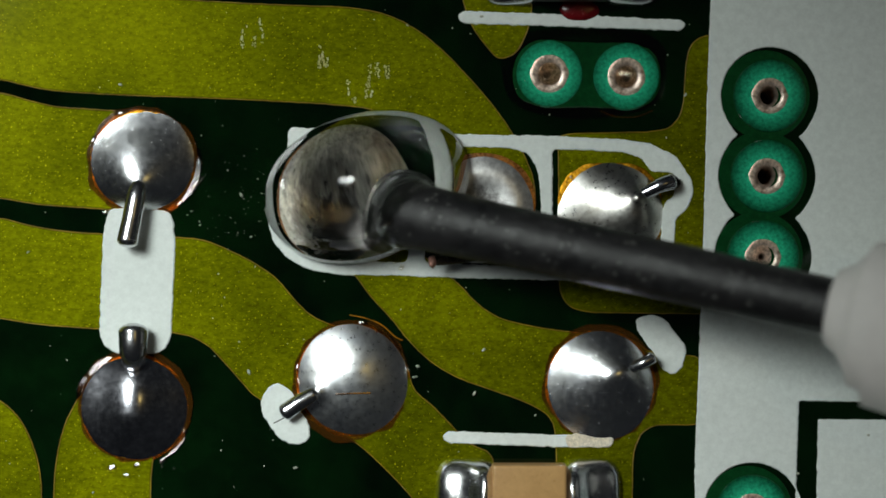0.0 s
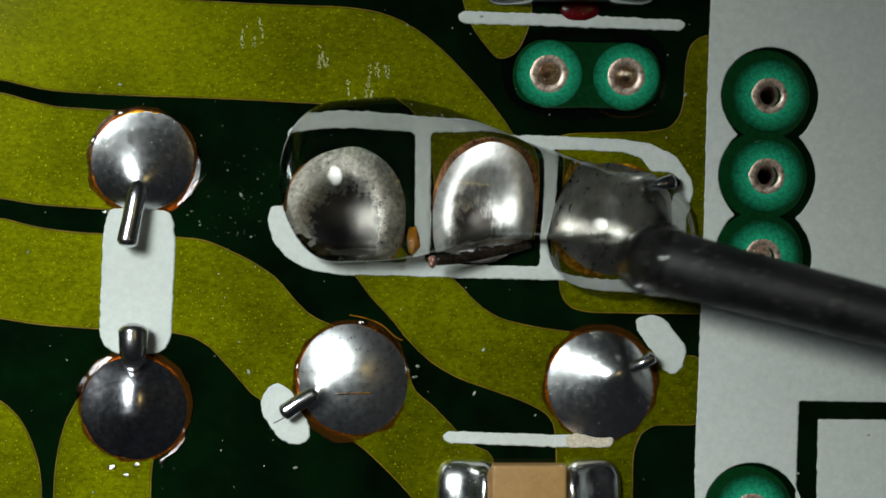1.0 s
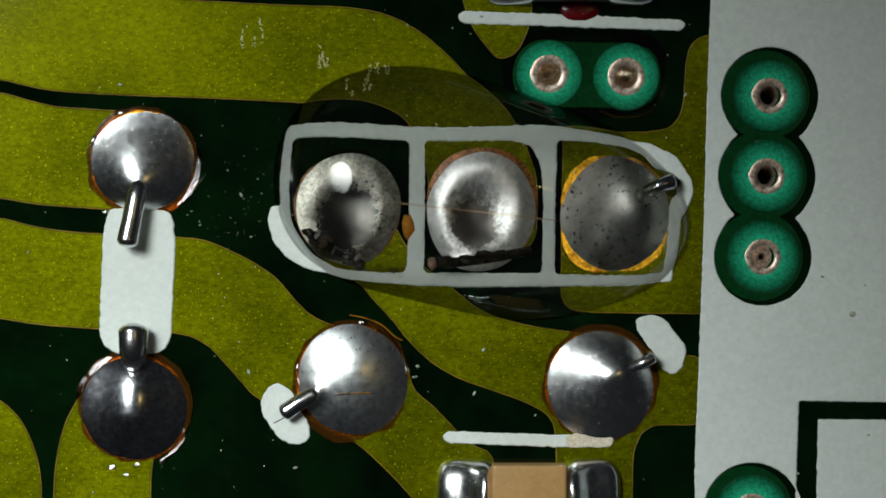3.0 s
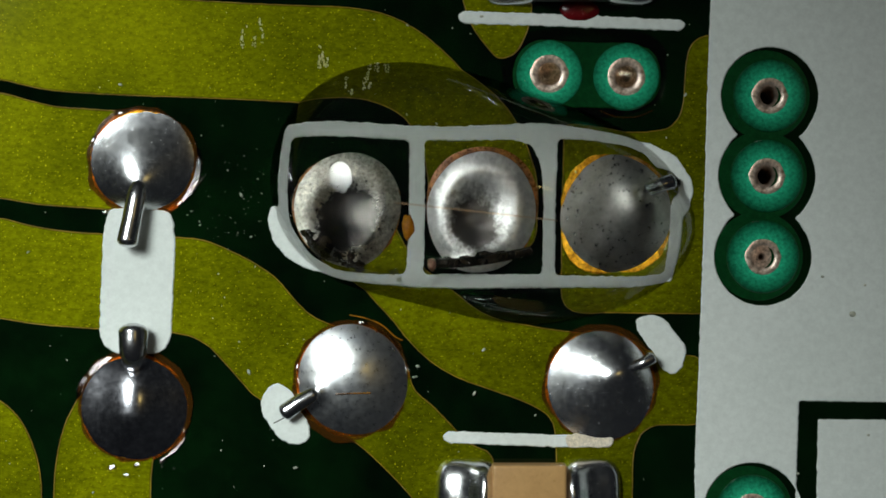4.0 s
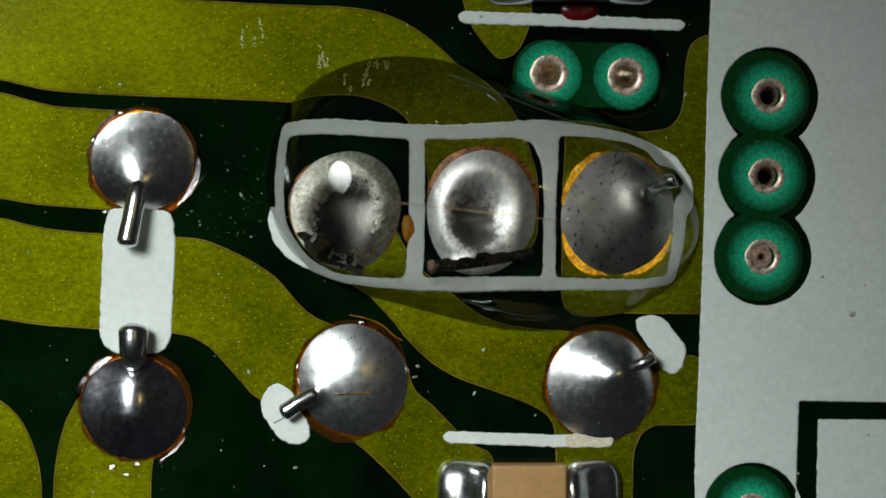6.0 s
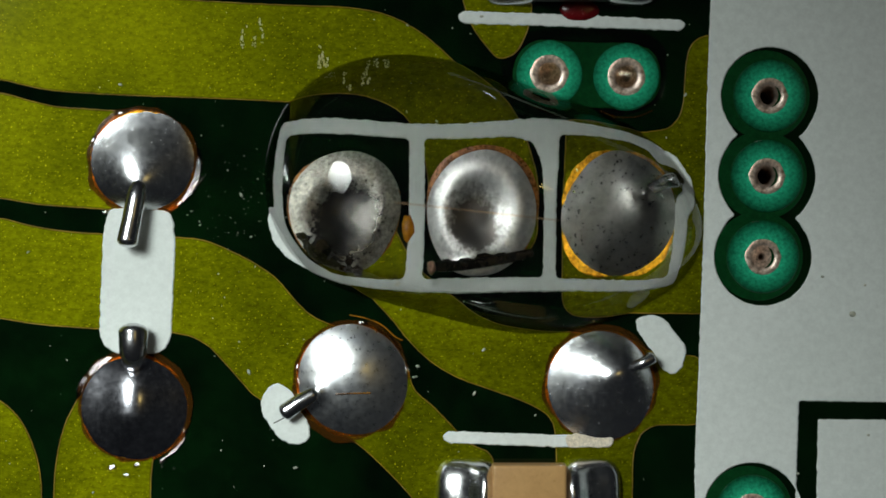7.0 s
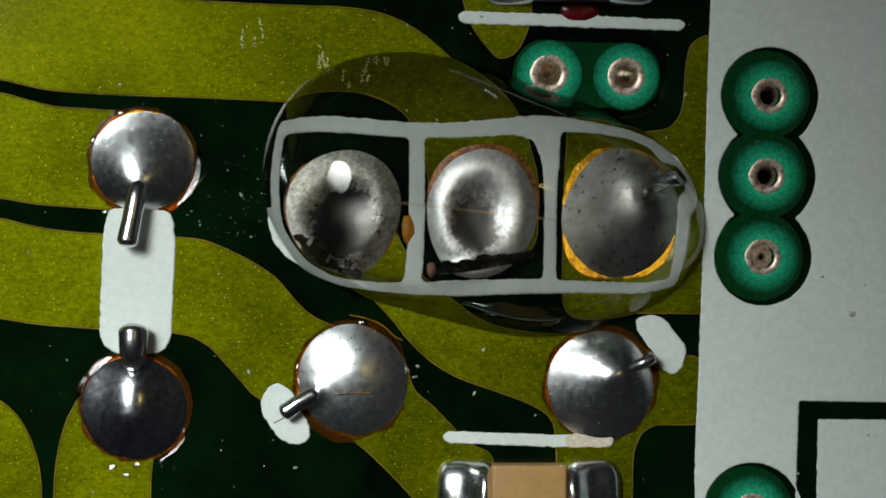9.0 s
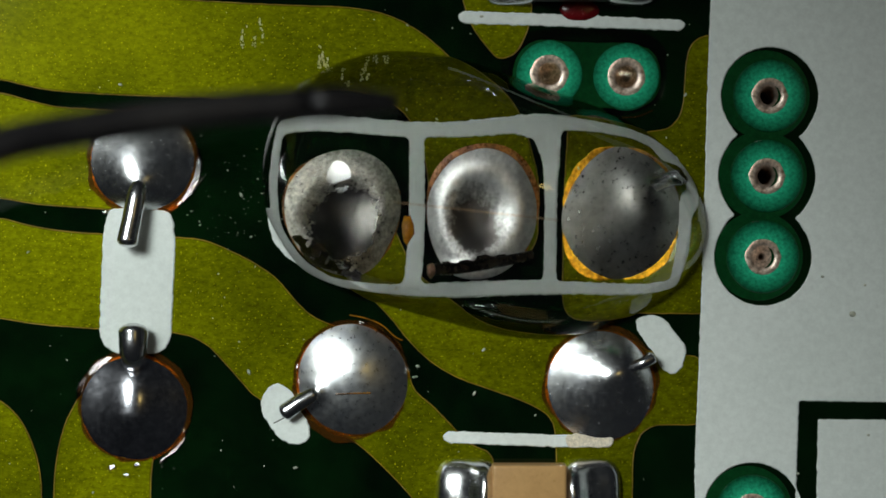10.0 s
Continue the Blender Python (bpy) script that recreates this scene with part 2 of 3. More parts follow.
def rounded_bar(points, radius, sides=16, steps=6, taper=1.0):
    """A wire with rounded ends."""
    path = curve_path(points, steps)
    n = len(path)
    radii = [radius * (1 + (taper - 1) * i / (n - 1)) for i in range(n)]
    head, tail = (path[0] - path[1]).normalized(), (path[-1] - path[-2]).normalized()
    for k in (0.35, 0.7, 0.92):
        path.append(path[n - 1] + tail * radii[n - 1] * 0.6 * k)
        radii.append(radii[n - 1] * math.sqrt(1 - k * k))
    start, first = path[0].copy(), radii[0]
    for k in (0.35, 0.7, 0.92):
        path.insert(0, start + head * first * 0.6 * k)
        radii.insert(0, first * math.sqrt(1 - k * k))
    return tube(path, radii, sides)


def mound(reach, height, around=64, rings=22, floor=-0.02):
    """A mound over a round foot: reach(angle) and height(share, angle)."""
    bm = bmesh.new()
    top = bm.verts.new((0, 0, height(0.0, 0.0)))
    last = None
    for j in range(1, rings + 2):
        share = min(1.0, math.sin(0.5 * math.pi * min(j, rings) / rings))
        ring = []
        for k in range(around):
            a = 2 * math.pi * k / around
            r = reach(a) * share
            ring.append(bm.verts.new((r * math.cos(a), r * math.sin(a), height(share, a) if j <= rings else floor)))
        for k in range(around):
            if last is None:
                bm.faces.new((top, ring[k], ring[(k + 1) % around]))
            else:
                bm.faces.new((last[k], ring[k], ring[(k + 1) % around], last[(k + 1) % around]))
        last = ring
    bm.faces.new(last)
    return bm


def lump(x, y, z, sx, sy, sz, seed, rough=0.25, detail=2):
    bm = bmesh.new()
    bmesh.ops.create_icosphere(bm, subdivisions=detail, radius=1.0)
    for v in bm.verts:
        k = 1 + rough * noise.noise(v.co * 1.7 + Vector((seed, 0, 0))) + rough * 0.5 * noise.noise(v.co * 4 + Vector((0, seed, 0)))
        v.co = Vector((x + v.co.x * sx * k, y + v.co.y * sy * k, z + v.co.z * sz * k))
    return bm


def block(x0, y0, z0, x1, y1, z1, bevel=0.05, segments=3):
    bm = bmesh.new()
    bmesh.ops.create_cube(bm, size=1.0)
    for v in bm.verts:
        v.co = Vector(((x0 + x1) / 2 + v.co.x * (x1 - x0), (y0 + y1) / 2 + v.co.y * (y1 - y0), (z0 + z1) / 2 + v.co.z * (z1 - z0)))
    bmesh.ops.bevel(bm, geom=list(bm.edges), offset=bevel, segments=segments, profile=0.6, affect="EDGES")
    return bm


# ---- bench and board ----
workbench = part("workbench", block(-300, -220, -30, 300, 220, -1.6, 4.0), BENCH, None, "dark grey mat on the bench under the circuit board")
tagged(workbench, category="workbench", kind="structure")

COLUMN_VIAS = [(6.422, 3.011), (6.367, 1.433), (6.289, -0.156), (6.078, -5.156)]
BLOCK_VIAS = [(2.089, 3.444), (3.6, 3.389)]
HOLE = 0.20
board = thing("circuit_board", 0, 0, 0, "dark green printed circuit board with wide olive copper traces", "circuit board")
outline = [Vector(p) for p in ((-24, -17), (24, -17), (24, 17), (-24, 17))]
part("substrate", sheet([fillet(outline, 1.0)] + [disc(x, y, HOLE + 0.02, 32)[::-1] for x, y in COLUMN_VIAS + BLOCK_VIAS], -1.6, 0.0, 0.03), MASK, board, "dark green glossy solder mask", smooth=False)

TRACE_TOP = 0.035


def trace(points, radius, top=TRACE_TOP, material=TRACE, holes=()):
    loop = resample(fillet(points, radius), 0.08, 0.006, points[0][0])
    if material is TRACE:
        part("trace_edge", tube([(x, y, top - 0.012) for x, y in loop + loop[:1]], [0.010] * (len(loop) + 1), 6, False), EDGE, board, "thin golden edge of a copper trace")
    return part("copper_trace", sheet([loop] + [disc(x, y, HOLE * 1.3, 32)[::-1] for x, y in holes], -0.01, top, 0.02), material, board, "", smooth=False)


trace([(-18.711, 5.678), (-7.044, 5.033), (-3.711, 4.811), (-1.822, 4.756), (-1.044, 4.611), (-0.378, 4.233), (0.178, 3.733), (0.733, 3.122), (1.178, 2.567), (1.489, 2.067), (1.822, 1.344), (1.789, 0.233), (1.289, -0.1), (0.178, -0.1), (-0.211, 0.456), (-0.322, 1.678), (-0.656, 2.433), (-1.378, 2.767), (-2.489, 2.867), (-4.267, 2.956), (-6.489, 3.033), (-7.6, 3.1), (-8.156, 3.2), (-8.711, 3.344), (-18.711, 3.789)], 1.2)
trace([(-18.711, 3.567), (-8.711, 3.089), (-8.156, 2.922), (-7.6, 2.789), (-6.489, 2.722), (-5.822, 2.678), (-5.156, 2.344), (-4.933, 1.733), (-5.156, 1.122), (-5.822, 0.767), (-6.489, 0.767), (-7.044, 0.811), (-8.044, 0.878), (-8.711, 1.011), (-18.711, 1.567)], 0.5)
trace([(-18.711, 1.233), (-8.711, 0.622), (-8.044, 0.433), (-7.267, 0.322), (-5.267, 0.233), (-4.711, 0.189), (-4.267, 0.011), (-3.711, -0.267), (-3.267, -0.567), (-2.933, -0.989), (-2.578, -1.344), (-2.044, -1.544), (-1.378, -1.656), (-0.689, -2.322), (-0.6, -2.767), (-0.156, -3.122), (0.178, -3.489), (0.567, -3.878), (0.956, -3.989), (1.067, -4.767), (0.956, -6.211), (0.067, -6.322), (-0.489, -4.989), (-1.156, -4.289), (-1.767, -3.733), (-2.489, -3.4), (-3.378, -3.056), (-3.711, -2.9), (-4.156, -2.378), (-4.6, -1.9), (-4.933, -1.711), (-5.378, -1.633), (-6.711, -1.578), (-8.044, -1.478), (-8.711, -1.356), (-18.711, -0.656)], 0.7)
trace([(-2.489, 0.678), (-1.044, 0.678), (-0.689, 0.122), (-0.156, -0.322), (0.289, -0.656), (0.678, -1.1), (1.122, -1.378), (1.844, -1.544), (2.511, -1.633), (3.733, -1.767), (4.067, -2.044), (5.289, -2.122), (5.311, -3.456), (4.178, -3.456), (3.9, -3.6), (3.733, -3.989), (3.7, -6.211), (2.233, -6.211), (2.233, -3.989), (2.178, -3.3), (1.622, -3), (0.956, -2.767), (0.289, -2.544), (-0.267, -2.211), (-0.711, -1.767), (-1.044, -1.322), (-1.433, -0.933), (-1.767, -0.433), (-2.378, 0.011)], 0.5)
trace([(2.267, 2.211), (2.511, 2.267), (4.067, 2.3), (4.456, 2.367), (4.656, 2.589), (4.733, 2.9), (4.778, 3.678), (4.867, 4.011), (5.067, 4.167), (5.311, 4.211), (5.311, -1.278), (2.844, -1.244), (2.456, -1.133), (2.289, -0.822)], 0.25)
trace([(0.178, 7.122), (0.378, 4.9), (0.567, 4.344), (1.089, 3.7), (1.456, 3.844), (1.733, 4.456), (1.844, 7.122)], 0.4)
trace([(-9.6, -2.767), (-8.711, -2.944), (-8.322, -3.3), (-8.044, -3.856), (-7.9, -4.433), (-7.867, -6.211), (-12.044, -6.211), (-12.044, -2.767)], 0.6)
trace([(-7.044, -2.656), (-7.489, -3.544), (-7.633, -4.322), (-7.689, -6.211), (-5.733, -6.211), (-5.756, -4.211), (-5.378, -2.878)], 0.6)
trace([(1.344, 3.4), (1.456, 3.844), (1.789, 4.122), (2.844, 4.056), (3.733, 4.056), (4.178, 3.878), (4.311, 3.4), (4.178, 2.9), (3.733, 2.744), (2.844, 2.789), (1.956, 2.767), (1.456, 2.956)], 0.5, 0.03, MID, BLOCK_VIAS)


def via(x, y, ring, metal, plug, moat=0.0):
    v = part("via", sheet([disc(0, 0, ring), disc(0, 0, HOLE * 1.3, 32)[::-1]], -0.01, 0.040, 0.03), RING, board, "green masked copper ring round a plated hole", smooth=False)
    v.location = Vector((x, y, 0)) * MM
    if moat:
        part("moat", sheet([disc(0, 0, moat), disc(0, 0, HOLE * 1.3, 32)[::-1]], -0.01, 0.016 + 0.001 * x, 0.008), MID, v, "deep green mask round the ring", smooth=False).location = Vector((-0.09, 0.015, 0)) * MM
    bm = bmesh.new()
    rings = []
    rim = [(metal + 0.03, 0.03), (metal, 0.043), (HOLE * 1.24, 0.044)]
    funnel = [(HOLE * 1.1, 0.02), (HOLE * 0.85, -0.07), (HOLE * 0.52, -0.15), (0.065, -0.22), (0.055, -0.5), (0.055, -1.6)]
    bore = [(HOLE * 1.05, 0.015), (HOLE * 0.9, -0.05), (HOLE * 0.85, -0.14), (HOLE * 0.8, -0.4), (HOLE * 0.8, -1.6)]
    for r, z in rim + (funnel if plug else bore):
        rings.append([bm.verts.new((r * (1 + 0.06 * noise.noise((math.cos(a) * 2, math.sin(a) * 2 + z * 9, x)) + 0.05 * noise.noise((math.cos(a) * 9, math.sin(a) * 9, x))) * math.cos(a), r * math.sin(a), z)) for a in (2 * math.pi * k / 32 for k in range(32))])
    for a, b in zip(rings, rings[1:]):
        for k in range(32):
            bm.faces.new((a[k], a[(k + 1) % 32], b[(k + 1) % 32], b[k]))
    part("barrel", bm, TIN, v, "tinned copper rim and hole wall")


for (x, y), plug in zip(COLUMN_VIAS, (False, False, True, False)):
    via(x, y, 0.733, 0.344, plug, 0.878)
for x, y in BLOCK_VIAS:
    via(x, y, 0.667, 0.367, True)


# ---- white silkscreen ----
def ink(loops, radius, material=SILK, label="", top=0.055, ragged=0.018):
    rounded = [resample(fillet(p, radius), 0.035, ragged, k + p[0][1]) for k, p in enumerate(loops)]
    return part("silkscreen_mark", sheet(rounded, -0.005, top, 0.02), material, board, label, smooth=False)


ink([[(-6.533, 0.811), (-5.467, 0.767), (-5.3, 0.622), (-5.256, 0.122), (-5.333, -1.656), (-5.4, -1.9), (-5.6, -2.056), (-6.433, -2.056), (-6.667, -1.9), (-6.756, -1.656), (-6.689, 0.122), (-6.644, 0.544)]], 0.3, label="white ink bar between two soldered leads")
ink([[(-3.4, -2.678), (-3.211, -2.633), (-2.933, -2.822), (-2.889, -3.1), (-2.656, -3.378), (-2.589, -3.633), (-2.711, -3.811), (-2.933, -3.856), (-3.211, -3.744), (-3.4, -3.489), (-3.578, -3.189), (-3.578, -2.933)]], 0.2)
ink([[(0.089, -3.578), (2.4, -3.656), (2.844, -3.633), (2.844, -3.878), (2.4, -3.9), (0.089, -3.811), (-0.022, -3.689)]], 0.2)
ink([[(2.4, -3.633), (3.267, -3.633), (3.378, -3.767), (3.267, -3.9), (2.4, -3.9)]], 0.12, CREAM, "yellowed end of a white ink line", 0.062)
ink([[(0.378, 4.678), (2.4, 4.611), (4.678, 4.5), (4.778, 4.411), (4.678, 4.289), (2.4, 4.367), (0.378, 4.433), (0.267, 4.556)]], 0.12)
ink([[(3.822, -1.344), (4.067, -1.278), (4.344, -1.344), (4.533, -1.6), (4.756, -1.878), (4.778, -2.044), (4.678, -2.378), (4.511, -2.478), (4.311, -2.378), (4.178, -2.1), (3.933, -1.767), (3.789, -1.544)]], 0.2)
ink([
    [(-3.044, 2.389), (-1.822, 2.344), (0.178, 2.256), (1.956, 2.233), (3.511, 2.156), (4.067, 2.078), (4.567, 1.844), (4.867, 1.4), (4.933, 1.122), (4.789, 0.767), (4.578, 0.589), (4.533, 0.011), (4.511, -0.656), (3.289, -0.622), (2.233, -0.611), (0.178, -0.567), (-0.933, -0.522), (-2.044, -0.511), (-2.656, -0.4), (-3.1, -0.156), (-3.356, 0.178), (-3.444, 0.567), (-3.378, 0.878), (-3.111, 0.833), (-3.067, 1.567)],
    [(-2.822, 2.1), (-0.656, 2.033), (-0.689, -0.256), (-2.044, -0.233), (-2.489, 0.011), (-2.822, 0.567)],
    [(-0.356, 2.033), (0.178, 2.011), (1.289, 1.989), (1.678, 1.878), (1.878, 1.511), (1.922, 0.9), (1.9, -0.344), (-0.356, -0.278)],
    [(2.156, 1.967), (3.567, 1.9), (3.933, 1.767), (4.067, 1.511), (4.511, 1.511), (4.622, 1.322), (4.533, 1.067), (4.311, 0.844), (4.267, -0.411), (2.156, -0.367)],
], 0.12, label="white ink outline of a three-pin part")


def merged_column():
    """One outline round the three overlapping via openings."""
    left, right = [], []
    r = 0.956
    tops = COLUMN_VIAS[:3]
    lo, hi = tops[2][1] - r, tops[0][1] + r
    for k in range(161):
        y = lo + (hi - lo) * (0.5 - 0.5 * math.cos(math.pi * k / 160))
        spans = [(x - math.sqrt(r * r - (y - v) ** 2), x + math.sqrt(r * r - (y - v) ** 2)) for x, v in tops if abs(y - v) < r]
        if not spans:
            continue
        a, b = min(s[0] for s in spans), max(s[1] for s in spans)
        # ink creeps into the notches between circles
        notch = [abs(y - (tops[i][1] + tops[i + 1][1]) / 2) for i in (0, 1)]
        creep = 0.05 * math.exp(-(min(notch) / 0.16) ** 2)
        left.append(Vector((a - creep, y)))
        right.append(Vector((b + creep, y)))
    return right + left[::-1]


fourth = COLUMN_VIAS[3]
ink_field = [resample(fillet([(5.267, 9.344), (5.256, 4.9), (5.178, 2.678), (5.122, 0.456), (5.044, -1.767), (4.956, -3.989), (4.889, -9.544), (10.178, -9.544), (15.733, -9.544), (15.733, 9.344)], 0.1), 0.05, 0.014, 3.0),
             resample(merged_column(), 0.05, 0.008, 1.0)[::-1],
             resample(disc(fourth[0], fourth[1], 0.956), 0.05, 0.008, 2.0)[::-1],
             resample(fillet([(7, -2.989), (12.4, -3.056), (12.4, -3.389), (7.367, -3.344), (7.289, -8.433), (6.889, -8.433), (6.956, -4.211)], 0.05), 0.05, 0.014, 7.0)[::-1]]
part("silkscreen_field", sheet(ink_field, -0.005, 0.055, 0.02), SILK, board, "broad white ink field with round openings", smooth=False)


part("ink_crack", rounded_bar([(-3.32, -3.42, 0.052), (-3.1, -3.3, 0.056), (-2.9, -3.12, 0.054)], 0.012, 6), CHAR, board, "hairline crack in white ink")


# ---- soldered leads ----
def solder_joint(x, y, radius, height, label, lead=None, material=SOLDER, sharp=0.62, rim=GOLD, seed=1.0, lead_r=0.2, ridge=None, dip=0.0, bowl=(0.0, 0.9), wire=None, broad=None, tall=None, flat=0.0, ring=1.03, rising=False, cone=None, amber=True, square=0.0):
    """Solder over a round pad, drawn up along a bent lead. lead: points from the joint's middle outwards."""
    joint = thing("solder_joint", x, y, TRACE_TOP, label, "solder joint", "solder joints on the board")
    ways = [Vector((p[0], p[1])) for p in (ridge or lead or [])]
    broad, tall = broad or lead_r * 1.15, tall or 0.18

    def reach(a):
        return radius * (1 + 0.018 * math.sin(2 * a + seed) + 0.012 * noise.noise((math.cos(a) * 2, math.sin(a) * 2, seed)))

    def height_at(share, a):
        r = reach(a) * share
        p = Vector((r * math.cos(a), r * math.sin(a)))
        out = max(0.0, share - flat) / (1 - flat)
        h = height * max(0.0, 1 - out * out) ** sharp
        h += 0.05 * height * noise.noise((p.x * 1.6, p.y * 1.6, seed)) * (1 - share ** 4)
        deep = min(1.0, max(0.0, (share - bowl[0]) / (bowl[1] - bowl[0])))
        h -= dip * (1 - deep * deep * (3 - 2 * deep))
        for k, (u, v) in enumerate(zip(ways, ways[1:])):
            d = v - u
            t = min(1.0, max(0.0, (p - u).dot(d) / d.length_squared))
            away = (p - u - d * t).length
            climb = 0.15 + 0.85 * (k + t) / (len(ways) - 1) if rising else 1.0
            h += tall * climb * math.exp(-(away / broad) ** 2) * (1 - share ** 3) / (1 if not rising else len(ways) - 1)
        if cone:
            d = math.sqrt((p.x - cone[0]) ** 2 + (p.y - cone[1]) ** 2 + 0.012)
            h += cone[2] * max(0.0, 1 - d / cone[3]) ** 1.25 * (1 - share ** 3)
        return h

    part("solder", mound(reach, height_at), material, joint, "silvery solder mound")
    wander = lambda a, wide: radius * (1 + (ring - 1) * wide + 0.022 * wide * math.sin(a + 3 * seed) + 0.04 * wide * noise.noise((math.cos(a) * 3, math.sin(a) * 3, seed)) + 0.018 * noise.noise((math.cos(a) * 11, math.sin(a) * 11, seed)))
    part("pad_rim", mound(lambda a: wander(a, 0.6) + square * (abs(math.sin(2 * a)) - 0.35), lambda s, a: 0.03 * max(0.0, 1 - s ** 6) - 0.001, 128, 8), rim, joint, "bare copper at the edge of the pad")
    if amber:
        part("residue_ring", mound(lambda a: wander(a, 1.8) + 0.05 * radius, lambda s, a: 0.036 * max(0.0, 1 - s ** 2.5) - 0.003, 128, 12), RESIDUE, joint, "amber flux residue")
    if lead:
        part("lead", rounded_bar(lead, lead_r, 16, 6, 1.2), wire or LEAD, joint, "cut and bent component lead")
    return joint


def crescent(joint, radius, a0, a1, width, lean=0.15, toward=139):
    """A narrow glossy rim of dried flux beside a joint."""
    bm, rows, count = bmesh.new(), [], 40
    for k in range(count + 1):
        a = radians(a0 + (a1 - a0) * k / count)
        w = width * (0.15 + math.sin(math.pi * k / count) ** 0.6) * (1 + 0.5 * noise.noise((k * 0.35, a0, 0)))
        tilt = -lean * math.cos(a - radians(toward)) + 0.012 * noise.noise((k * 0.6, 3, a0))
        lift = lean * width * 1.6 + 0.006
        rows.append([bm.verts.new(((radius + d * w) * math.cos(a), (radius + d * w) * math.sin(a), z)) for d, z in ((-1.15, -0.03), (-1, lift - tilt * w), (-0.3, lift - 0.3 * tilt * w), (0.4, lift + 0.4 * tilt * w), (1, lift + tilt * w), (1.15, -0.03))])
    for p, q in zip(rows, rows[1:]):
        for k in range(6):
            bm.faces.new((p[k], p[(k + 1) % 6], q[(k + 1) % 6], q[k]))
    bm.faces.new(rows[0])
    bm.faces.new(rows[-1])
    part("flux_rim", bm, FILM, joint, "clear dried flux rim", smooth=False)


j1 = solder_joint(-5.9, 1.733, 1.011, 0.08, "broad silvery solder joint with its lead bent over white ink", [(-0.05, -0.5, 0.26), (-0.09, -0.7, 0.36), (-0.17, -1.15, 0.40), (-0.25, -1.58, 0.46)], SOLDER, 1.05, GOLD, seed=1.3, lead_r=0.175, ridge=[(-0.16, 0.6), (-0.06, -0.8)], broad=0.7, tall=0.0, rising=True, cone=(-0.07, -0.62, 0.26, 1.75))
crescent(j1, 1.10, -52, 14, 0.045, 0.18, 145)
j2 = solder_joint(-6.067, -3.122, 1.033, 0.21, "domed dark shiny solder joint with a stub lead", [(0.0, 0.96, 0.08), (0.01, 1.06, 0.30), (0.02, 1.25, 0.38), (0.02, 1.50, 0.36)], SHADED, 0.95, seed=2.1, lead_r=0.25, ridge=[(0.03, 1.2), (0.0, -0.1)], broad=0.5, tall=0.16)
crescent(j2, 1.09, 114, 144, 0.05, 0.235, 126)
crescent(j2, 1.12, 147, 170, 0.055, 0.235, 126)
crescent(j2, 1.15, 300, 330, 0.02, 0.235, 126)
j3 = solder_joint(-1.778, -2.567, 1.089, 0.29, "flat dull solder joint with a short lead stub", [(-0.75, -0.28, 0.22), (-1.05, -0.45, 0.24), (-1.30, -0.62, 0.22)], DULL, 1.0, seed=3.4, lead_r=0.15)
crescent(j3, 1.10, 20, 80, 0.03, 0.27, 147)
j4 = solder_joint(3.089, -2.689, 1.067, 0.22, "shiny solder joint pulled into a small peak", [(0.60, 0.36, 0.28), (0.82, 0.46, 0.37), (0.98, 0.55, 0.34)], SOLDER, 0.98, seed=4.2, lead_r=0.11, ridge=[(0.2, 0.2), (0.9, 0.5)], broad=0.3, tall=0.06, cone=(0.62, 0.38, 0.30, 1.6))
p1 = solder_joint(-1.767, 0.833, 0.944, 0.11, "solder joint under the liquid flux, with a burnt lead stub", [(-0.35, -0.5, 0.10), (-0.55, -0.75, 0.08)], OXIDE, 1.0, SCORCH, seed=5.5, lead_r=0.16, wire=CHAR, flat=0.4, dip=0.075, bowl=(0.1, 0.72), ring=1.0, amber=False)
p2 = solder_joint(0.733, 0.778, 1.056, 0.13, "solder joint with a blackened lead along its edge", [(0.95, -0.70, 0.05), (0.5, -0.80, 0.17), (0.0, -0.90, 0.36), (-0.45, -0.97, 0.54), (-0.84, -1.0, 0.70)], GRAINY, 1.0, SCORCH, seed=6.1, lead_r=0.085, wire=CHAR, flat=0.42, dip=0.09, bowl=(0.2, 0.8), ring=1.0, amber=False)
p3 = solder_joint(3.289, 0.689, 1.022, 0.13, "solder joint ringed in gold with a dark bent lead", [(0.55, 0.35, 0.26), (0.95, 0.55, 0.34), (1.18, 0.62, 0.3)], DIM_SOLDER, 0.98, GOLD, seed=7.7, lead_r=0.13, wire=SHADED, ring=1.02, square=0.145, cone=(0.78, 0.16, 0.46, 1.9), amber=False)

bm = mound(lambda a: 1.07 + 0.03 * math.sin(3 * a), lambda s, a: 0.028 * max(0.0, 1 - s ** 6) - 0.001, 96, 8)
bmesh.ops.translate(bm, verts=bm.verts, vec=(0.02, 0.08, 0))
part("scorched_edge", bm, SCORCH, p2, "reddish brown scorched pad edge")
crust_rng = random.Random(12)
for k in range(10):
    u = k / 9
    part("burnt_flux", lump(-0.68 + 0.85 * u + crust_rng.uniform(-0.08, 0.08), -0.42 - 0.42 * math.sin(1.9 * u) + crust_rng.uniform(-0.14, 0.1), 0.055, crust_rng.uniform(0.07, 0.17), crust_rng.uniform(0.06, 0.13), 0.075, 2.0 + k, 0.6, 3), CHAR, p1, "black burnt flux crust")
for k in range(4):
    part("burnt_flux", lump(-0.62 + 0.34 * k, -0.93 + 0.05 * k + crust_rng.uniform(-0.04, 0.03), 0.58 - 0.15 * k, crust_rng.uniform(0.13, 0.19), crust_rng.uniform(0.07, 0.10), 0.08, 9.0 + k, 0.4, 3), CHAR, p2, "blackened crust beside the lead")
part("lead_end", lump(-0.94, -1.02, 0.72, 0.09, 0.12, 0.11, 3.0, 0.35, 3), COPPER, p2, "pinkish cut copper end")
